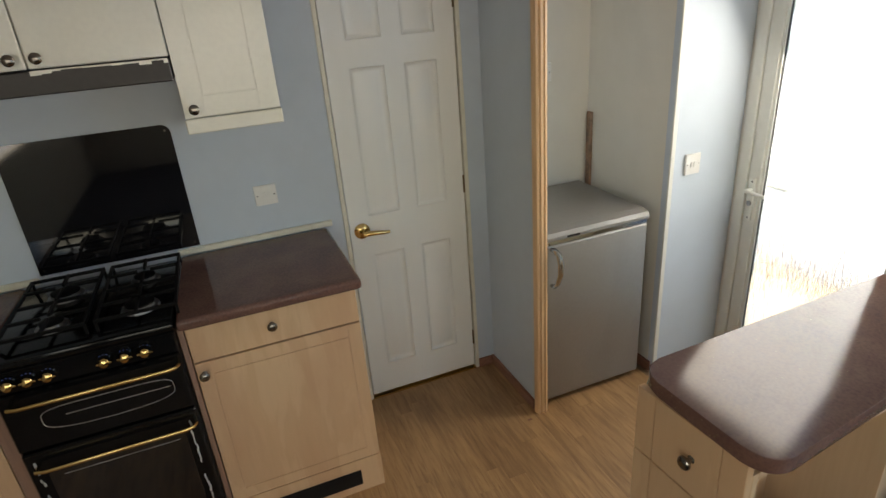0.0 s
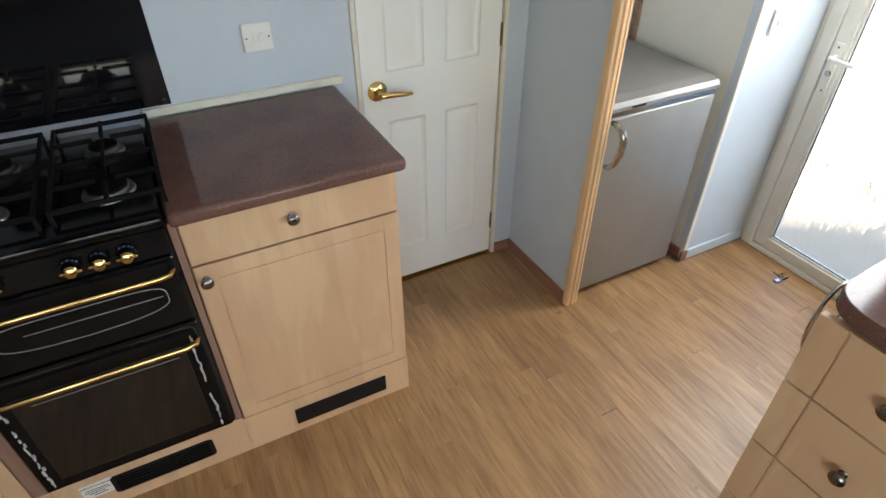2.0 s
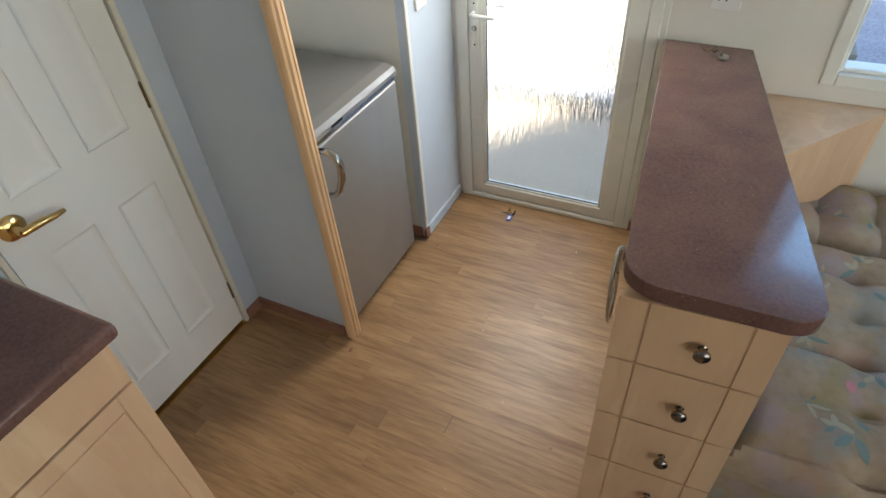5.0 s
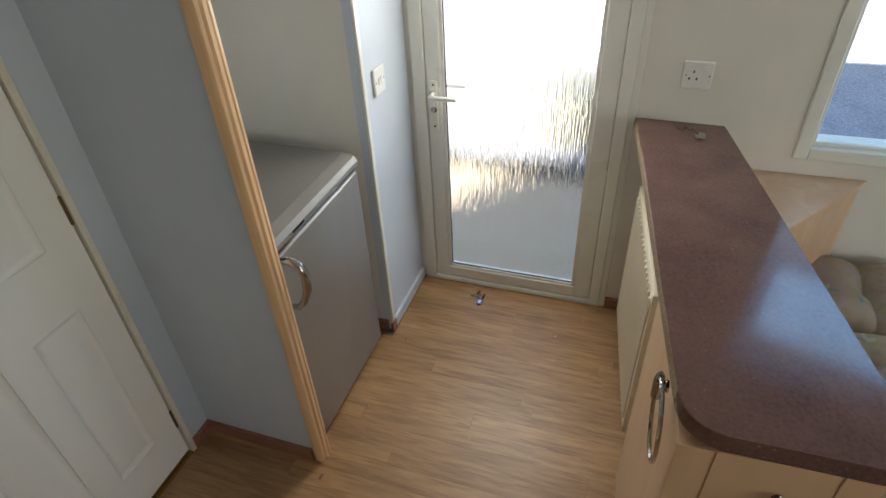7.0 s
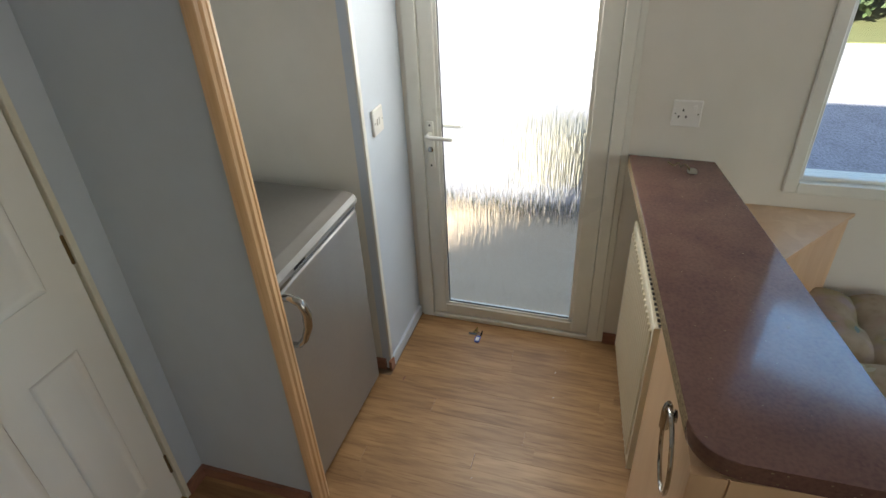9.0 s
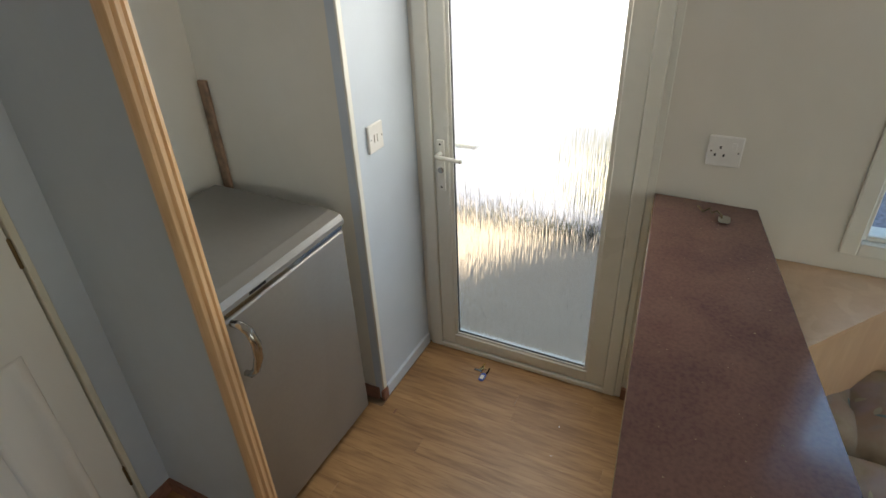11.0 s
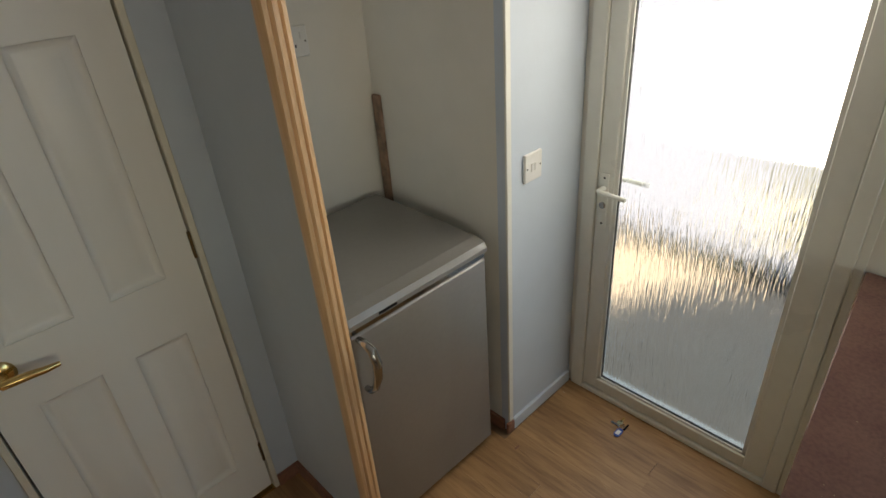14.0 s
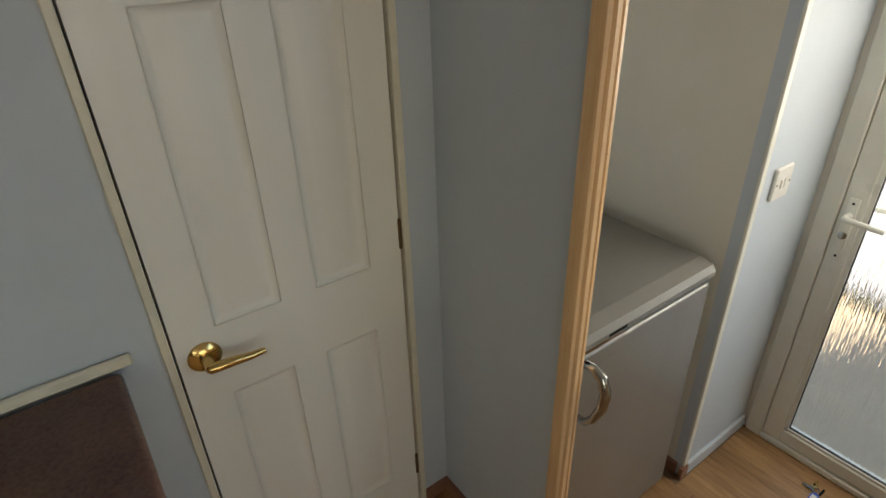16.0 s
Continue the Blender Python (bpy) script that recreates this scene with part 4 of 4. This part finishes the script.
plate("light_switch", (1.235, NY, 1.075), "y", 0.083, 0.078, "white double light switch on the blue wall above the worktop", "switch", 2)
plate("light_switch", (2.912, 4.135, 1.008), "y", 0.080, 0.088, "white double light switch on the pale pillar", "switch", 2)
plate("socket", (EX, 3.162, 1.004), "x", 0.088, 0.086, "white wall socket above the breakfast bar", "socket", 0, 1)
plate("socket", (2.540, ALC_Y, 1.372), "y", 0.085, 0.085, "white wall socket high in the fridge alcove", "socket", 0, 1)


def cushion(name, x0, x1, y0, y1, zb, zt, along, pitch, phase, row, parent, label=""):
    """A buttoned cushion: a fine grid for its top, and sides. Lobes run across 'along'; row: where the line of buttons runs."""
    nx, ny = int((x1 - x0) / 0.012), int((y1 - y0) / 0.012)

    def height(x, y):
        u, v = (x, y) if along == "x" else (y, x)
        groove = abs(math.sin(math.pi * (u - phase) / pitch)) ** 0.55
        near = math.exp(-((v - row) / 0.035) ** 2)
        z = zt - 0.030 + 0.030 * groove - near * (0.024 * (1 - groove) + 0.004)
        e = min(x - x0, x1 - x, y - y0, y1 - y)
        z -= 0.055 * (1 - min(1, e / 0.06)) ** 2
        return z + 0.004 * noise.noise(Vector((x * 9, y * 9, 0)))
    bm = bmesh.new()
    grid = [[bm.verts.new((x0 + (x1 - x0) * i / nx, y0 + (y1 - y0) * k / ny, height(x0 + (x1 - x0) * i / nx, y0 + (y1 - y0) * k / ny))) for k in range(ny + 1)] for i in range(nx + 1)]
    for i in range(nx):
        for k in range(ny):
            bm.faces.new((grid[i][k], grid[i + 1][k], grid[i + 1][k + 1], grid[i][k + 1]))
    rim = [grid[i][0] for i in range(nx + 1)] + [grid[nx][k] for k in range(1, ny + 1)] + [grid[i][ny] for i in range(nx - 1, -1, -1)] + [grid[0][k] for k in range(ny - 1, 0, -1)]
    mid = [bm.verts.new((v.co.x + (0.006 if v.co.x > (x0 + x1) / 2 else -0.006), v.co.y, (v.co.z + zb) / 2)) for v in rim]
    low = [bm.verts.new((v.co.x, v.co.y, zb)) for v in rim]
    n = len(rim)
    for i in range(n):
        bm.faces.new((rim[i], mid[i], mid[(i + 1) % n], rim[(i + 1) % n]))
        bm.faces.new((mid[i], low[i], low[(i + 1) % n], mid[(i + 1) % n]))
    bm.faces.new(low)
    bmesh.ops.recalc_face_normals(bm, faces=bm.faces)
    c = part(name, bm, "floral", parent, label)
    k = math.ceil((((x0 if along == "x" else y0) + 0.03) - phase) / pitch)
    while phase + k * pitch < (x1 if along == "x" else y1) - 0.03:
        u = phase + k * pitch
        p = (u, row) if along == "x" else (row, u)
        part("button", lathe((p[0], p[1], height(*p) + 0.001), (0, 0, 1), [(0, 0.011), (0.004, 0.011), (0.008, 0.007), (0.009, 0.002)], 12), "floral", c)
        k += 1
    return c, height


def leaf_patch(parent, height, x, y, ang, ln, wd, material, name="leaf_motif"):
    bm = bmesh.new()
    rows = []
    for i in range(9):
        t = i / 8
        w = wd * math.sin(math.pi * min(1, t * 0.92 + 0.06)) ** 0.8
        row = []
        for q in (-1, 0, 1):
            lx, ly = t * ln, q * w / 2
            X = x + lx * math.cos(ang) - ly * math.sin(ang)
            Y = y + lx * math.sin(ang) + ly * math.cos(ang)
            row.append(bm.verts.new((X, Y, height(X, Y) + 0.0018)))
        rows.append(row)
    for a, b in zip(rows, rows[1:]):
        for q in range(2):
            bm.faces.new((a[q], a[q + 1], b[q + 1], b[q]))
    part(name, bm, material, parent)


def sofa():
    o = thing("sofa", (2.6, 2.65, 0), "floral buttoned corner sofa with pale patterned cushions", "sofa")
    part("base", boxes((1.965, EX - 0.01, 2.43, 2.90, 0.085, 0.30), (2.80, EX - 0.01, 0.2, 2.43, 0.085, 0.30), bevel=0.006), "floral", o)
    part("plinth", boxes((1.975, EX - 0.02, 2.445, 2.895, 0.0, 0.082), (2.82, EX - 0.02, 0.2, 2.445, 0.0, 0.082), bevel=0.004), "floral", o)
    part("piping", tube([(1.962, 2.898, 0.084), (1.962, 2.432, 0.084), (2.79, 2.428, 0.084)], 0.004, 8), "piping", o)
    part("piping", tube([(1.964, 2.898, 0.302), (1.964, 2.432, 0.302), (2.79, 2.430, 0.302)], 0.004, 8), "piping", o)
    a, ha = cushion("seat_cushion", 1.955, 2.792, 2.425, 2.898, 0.303, 0.445, "x", 0.163, 2.155, 2.625, o, "buttoned floral seat cushion")
    b, hb = cushion("seat_cushion", 2.80, EX - 0.015, 2.10, 2.898, 0.303, 0.445, "y", 0.163, 2.55, 2.98, o, "buttoned floral seat cushion")
    cushion("seat_cushion", 2.80, EX - 0.015, 1.30, 2.092, 0.303, 0.445, "y", 0.163, 1.55, 2.98, o, "buttoned floral seat cushion")
    for x, y, ang, ln, wd, m in ((2.07, 2.665, 2.4, 0.050, 0.022, "teal_thread"), (2.07, 2.655, 3.6, 0.055, 0.022, "teal_thread"), (2.08, 2.66, 1.2, 0.045, 0.018, "pale_thread"), (2.10, 2.63, 0.5, 0.05, 0.018, "teal_thread"), (2.20, 2.655, 0.4, 0.032, 0.022, "pink_thread"), (2.22, 2.645, -0.6, 0.025, 0.015, "teal_thread"), (2.37, 2.75, 1.9, 0.045, 0.018, "pale_thread"), (2.36, 2.74, 0.7, 0.04, 0.016, "teal_thread"), (2.29, 2.80, 2.6, 0.04, 0.016, "teal_thread"), (2.55, 2.56, 0.9, 0.045, 0.018, "teal_thread"), (2.24, 2.52, 2.0, 0.045, 0.02, "pale_thread"), (2.48, 2.80, 0.2, 0.045, 0.018, "teal_thread")):
        leaf_patch(a, ha, x, y, ang, ln, wd, m)
    rng = random.Random(31)
    for _ in range(15):
        x, y, ang = rng.uniform(2.05, 2.72), rng.uniform(2.50, 2.82), rng.uniform(0, math.tau)
        for turn, stuff in ((0, "pale_thread"), (1.1, "teal_thread"), (-1.2, "pale_thread")):
            leaf_patch(a, ha, x, y, ang + turn, rng.uniform(0.028, 0.05), rng.uniform(0.010, 0.017), stuff)
    for _ in range(8):
        x, y, ang = rng.uniform(2.87, 3.08), rng.uniform(2.18, 2.82), rng.uniform(0, math.tau)
        for turn, stuff in ((0, "teal_thread"), (1.2, "pale_thread")):
            leaf_patch(b, hb, x, y, ang + turn, rng.uniform(0.028, 0.045), rng.uniform(0.010, 0.016), stuff)


sofa()


def corner_box():
    o = thing("corner_box", (2.95, 2.85, 0.44), "beech corner box with a slanting front behind the sofa cushions", "box")
    bm = bmesh.new()
    add_prism(bm, [(2.665, 3.0), (EX - 0.004, 2.612), (EX - 0.004, 3.0)], 0.40, 0.690)
    part("front_panel", bm, "beech", o)
    bm = bmesh.new()
    add_prism(bm, [(2.650, 3.001), (EX - 0.003, 2.600), (EX - 0.003, 3.001)], 0.691, 0.705, bevel=0.002)
    part("top_board", bm, "beech", o, "smooth beech top board")


corner_box()
carpet = bmesh.new()
add_prism(carpet, [(WX, SY), (EX, SY), (EX, 2.925), (1.895, 2.925), (WX, 2.26)], -0.002, 0.008)
part("carpet", carpet, "carpet", kind="structure")


def keys():
    o = thing("key", (3.07, 3.84, 0), "small door keys with a blue plastic tag on the floor", "key")
    part("ring", tube([(3.085 + 0.012 * math.cos(k * math.tau / 16), 3.846 + 0.012 * math.sin(k * math.tau / 16), 0.004) for k in range(16)], 0.0012, 6, closed=True), "chrome", o)
    k1 = part("blade", boxes((3.094, 3.125, 3.850, 3.858, 0.003, 0.006), bevel=0.001), "brass", o, "brass key")
    part("bow", lathe((3.094, 3.853, 0.003), (0, 0, 1), [(0, 0.011), (0.003, 0.011)], 14), "brass", k1)
    part("blade", boxes((3.072, 3.080, 3.845, 3.880, 0.006, 0.008), bevel=0.0008), "nickel", o)
    part("blade", boxes((3.070, 3.105, 3.822, 3.829, 0.004, 0.006), bevel=0.0008), "iron", o)
    bm = bmesh.new()
    add_prism(bm, rounded(3.028, 3.070, 3.823, 3.845, 0.009, "abcd", 5), 0.002, 0.007, bevel=0.0015)
    t_ = part("tag", bm, "key_blue", o, "blue plastic key tag")
    part("tag_label", boxes((3.036, 3.058, 3.827, 3.841, 0.0070, 0.0076)), "label", t_)


keys()


def crumbs():
    """Small debris and marks lying on the boards."""
    rng = random.Random(9)
    bm = bmesh.new()
    for _ in range(26):
        x, y, r = rng.uniform(0.9, 3.1), rng.uniform(2.6, 4.1), rng.uniform(0.0012, 0.004)
        if x > 1.85 and y < 3.3:
            continue
        add_box(bm, x, x + r, y, y + r * rng.uniform(0.7, 2), 0.0, r * 0.4, 0)
    part("floor_debris", bm, "label", None, "pale crumbs and grit scattered on the wooden floor", kind="stuff")
    bm = bmesh.new()
    for x, y, dx, dy in ((2.745, 4.06, 0.022, 0.006), (2.02, 3.31, 0.006, 0.009), (1.70, 3.35, 0.004, 0.008), (2.1, 4.1, 0.02, 0.01), (2.16, 4.135, 0.015, 0.012)):
        add_box(bm, x, x + dx, y, y + dy, 0.0, 0.0012)
    part("dark_marks", bm, "skirting", None, "small dark splinters on the wooden floor", kind="stuff")


crumbs()

# ---- outside ----
# Unseen skirt, north walls and roof, added to cast shade on the ground outside.
part("wall_skirt", boxes((EX + 0.01, EX + T - 0.01, SY, 5.5, -0.65, -0.125), (WX, WX + 0.04, SY, 5.5, -0.65, -0.125)), "outer", kind="structure")
part("wall_outside", boxes((EX, EX + T, ALC_Y + 0.07, 5.5, -0.12, 2.13), (WX - T, WX, ALC_Y + 0.12, 5.5, -0.12, 2.13)), "outer", kind="structure")
part("roof", boxes((WX - T - 0.05, EX + T + 0.05, SY - T, 5.5, 2.14, 2.30)), "outer", kind="structure")
part("grass", boxes((11.8, 60, -60, 0.8, -0.652, -0.63)), "grass", kind="structure")
part("paving", boxes((EX + T + 0.01, 5.35, 2.7, 7.5, -0.66, -0.60)), "paving", kind="structure")


def shrub(name, at, rx, ry, rz, n, leaf, seed, label, cat, group, trunk=0.0, kind="", leaf_material="leaf"):
    rng = random.Random(seed)
    o = thing(name, at, label, cat, group, kind)
    x, y, z = at
    if trunk:
        bm = tube([(x, y, z), (x + 0.05, y, z + trunk * 0.5), (x, y + 0.1, z + trunk + rz * 0.6)], [0.16, 0.12, 0.05], 8)
        for k in range(7):
            a = rng.random() * math.tau
            h = z + trunk * (0.5 + 0.5 * rng.random())
            add_tube(bm, [(x, y, h), (x + rx * 0.4 * math.cos(a), y + ry * 0.4 * math.sin(a), h + rz * 0.5), (x + rx * 0.75 * math.cos(a), y + ry * 0.75 * math.sin(a), h + rz * 0.9)], [0.07, 0.04, 0.015], 6)
        part("trunk", bm, "bark", o)
    verts, faces = [], []
    clumps = [(rng.uniform(-0.8, 0.8), rng.uniform(-0.8, 0.8), rng.uniform(-0.8, 0.9), rng.uniform(0.2, 0.42)) for _ in range(max(8, n // 90))]
    for _ in range(n):
        cx, cy, cz, cr = rng.choice(clumps)
        d = Vector((rng.gauss(0, 1), rng.gauss(0, 1), rng.gauss(0, 1))).normalized() * cr * rng.uniform(0.5, 1.05)
        c = Vector((x + (cx + d.x) * rx, y + (cy + d.y) * ry, z + trunk + rz + (cz + d.z) * rz))
        a = Vector((rng.gauss(0, 1), rng.gauss(0, 1), rng.gauss(0, 1))).normalized() * leaf
        b = a.orthogonal().normalized() * leaf * 0.55
        k = len(verts)
        verts += [c - a, c + b, c + a, c - b]
        faces.append((k, k + 1, k + 2, k + 3))
    me = bpy.data.meshes.new("crown")
    me.from_pydata([v - Vector(at) for v in verts], [], faces)
    me.materials.append(M[leaf_material])
    ob = new("crown", me)
    ob.parent = o
    return o


for k, (tx, ty, rr, hh) in enumerate(((13.9, -0.3, 1.5, 1.5), (14.1, -1.5, 1.4, 1.7), (14.0, -2.4, 1.3, 1.5), (14.8, -4.6, 1.4, 1.4), (14.4, -6.8, 1.3, 1.6), (16.5, -1.5, 1.6, 1.8), (17.0, -9.0, 1.8, 1.9))):
    shrub("tree", (tx, ty, -0.64), rr, rr, hh, 5200, 0.10, 20 + k, "leafy green tree at the far edge of the grass", "tree", "far trees", trunk=0.12)
shrub("hedge", (5.34, 4.7, -0.675), 0.13, 2.3, 0.06, 5200, 0.022, 7, "low dark green border hedge beside the paving", "hedge", "", leaf_material="hedge_leaf")


def box_outside():
    # Box added in place of an unidentified grey shape beyond the door glass.
    o = thing("storage_box", (6.2, 3.3, -0.65), "plain grey box added for a grey shape outside the door", "box")
    part("case", boxes((5.85, 6.5, 2.3, 4.20, -0.645, -0.195), bevel=0.02, seg=2), "grey_plastic", o)
    part("lid", boxes((5.82, 6.53, 2.27, 4.23, -0.192, -0.145), bevel=0.015, seg=2), "grey_plastic", o)


box_outside()


def outer_rail():
    o = thing("handrail", (3.55, 2.25, -0.65), "white curved metal handrail outside the window", "rail")
    part("rail", tube([(3.60, 2.562, -0.645), (3.60, 2.562, 0.40), (3.60, 2.562, 0.60), (3.60, 2.575, 0.645), (3.60, 2.61, 0.685), (3.60, 2.69, 0.765), (3.60, 2.80, 0.87), (3.60, 3.05, 0.90)], 0.013, 10), "upvc", o)


# ---- floor boards ----


def boards():
    rng = random.Random(4)
    cache = {}
    fl = bpy.data.objects["floor"]
    w = 0.068
    x = -0.44
    while x < EX:
        x1 = min(x + w, EX - 0.001)
        ymin = 2.88 if x > 1.88 else 2.2
        y = ymin
        top = ALC_Y - 0.002 if x > ALC_X0 and x1 < ALC_X1 else NY - 0.002
        if x > ALC_X1 - 0.05:
            top = 4.12
        first = True
        while y < top:
            ln = rng.choice((0.75, 1.0, 1.25)) * (rng.random() * 0.6 + 0.3 if first else 1)
            first = False
            y1 = min(y + ln, top)
            key = (round(x1 - x, 3), round(y1 - y, 2))
            if key not in cache:
                hw, hl = (x1 - x) / 2 - 0.0001, (y1 - y) / 2 - 0.0001
                bm = bmesh.new()
                add_box(bm, -hw, hw, -hl, hl, -0.0035, 0.0, 0.0002)
                me = bpy.data.meshes.new("floor_board")
                bm.to_mesh(me)
                bm.free()
                me.materials.append(M["plank"])
                cache[key] = me
            ob = new("floor_board", cache[key])
            ob.location = ((x + x1) / 2, (y + y1) / 2, 0)
            ob.parent = fl
            y = y1
        x += w


boards()
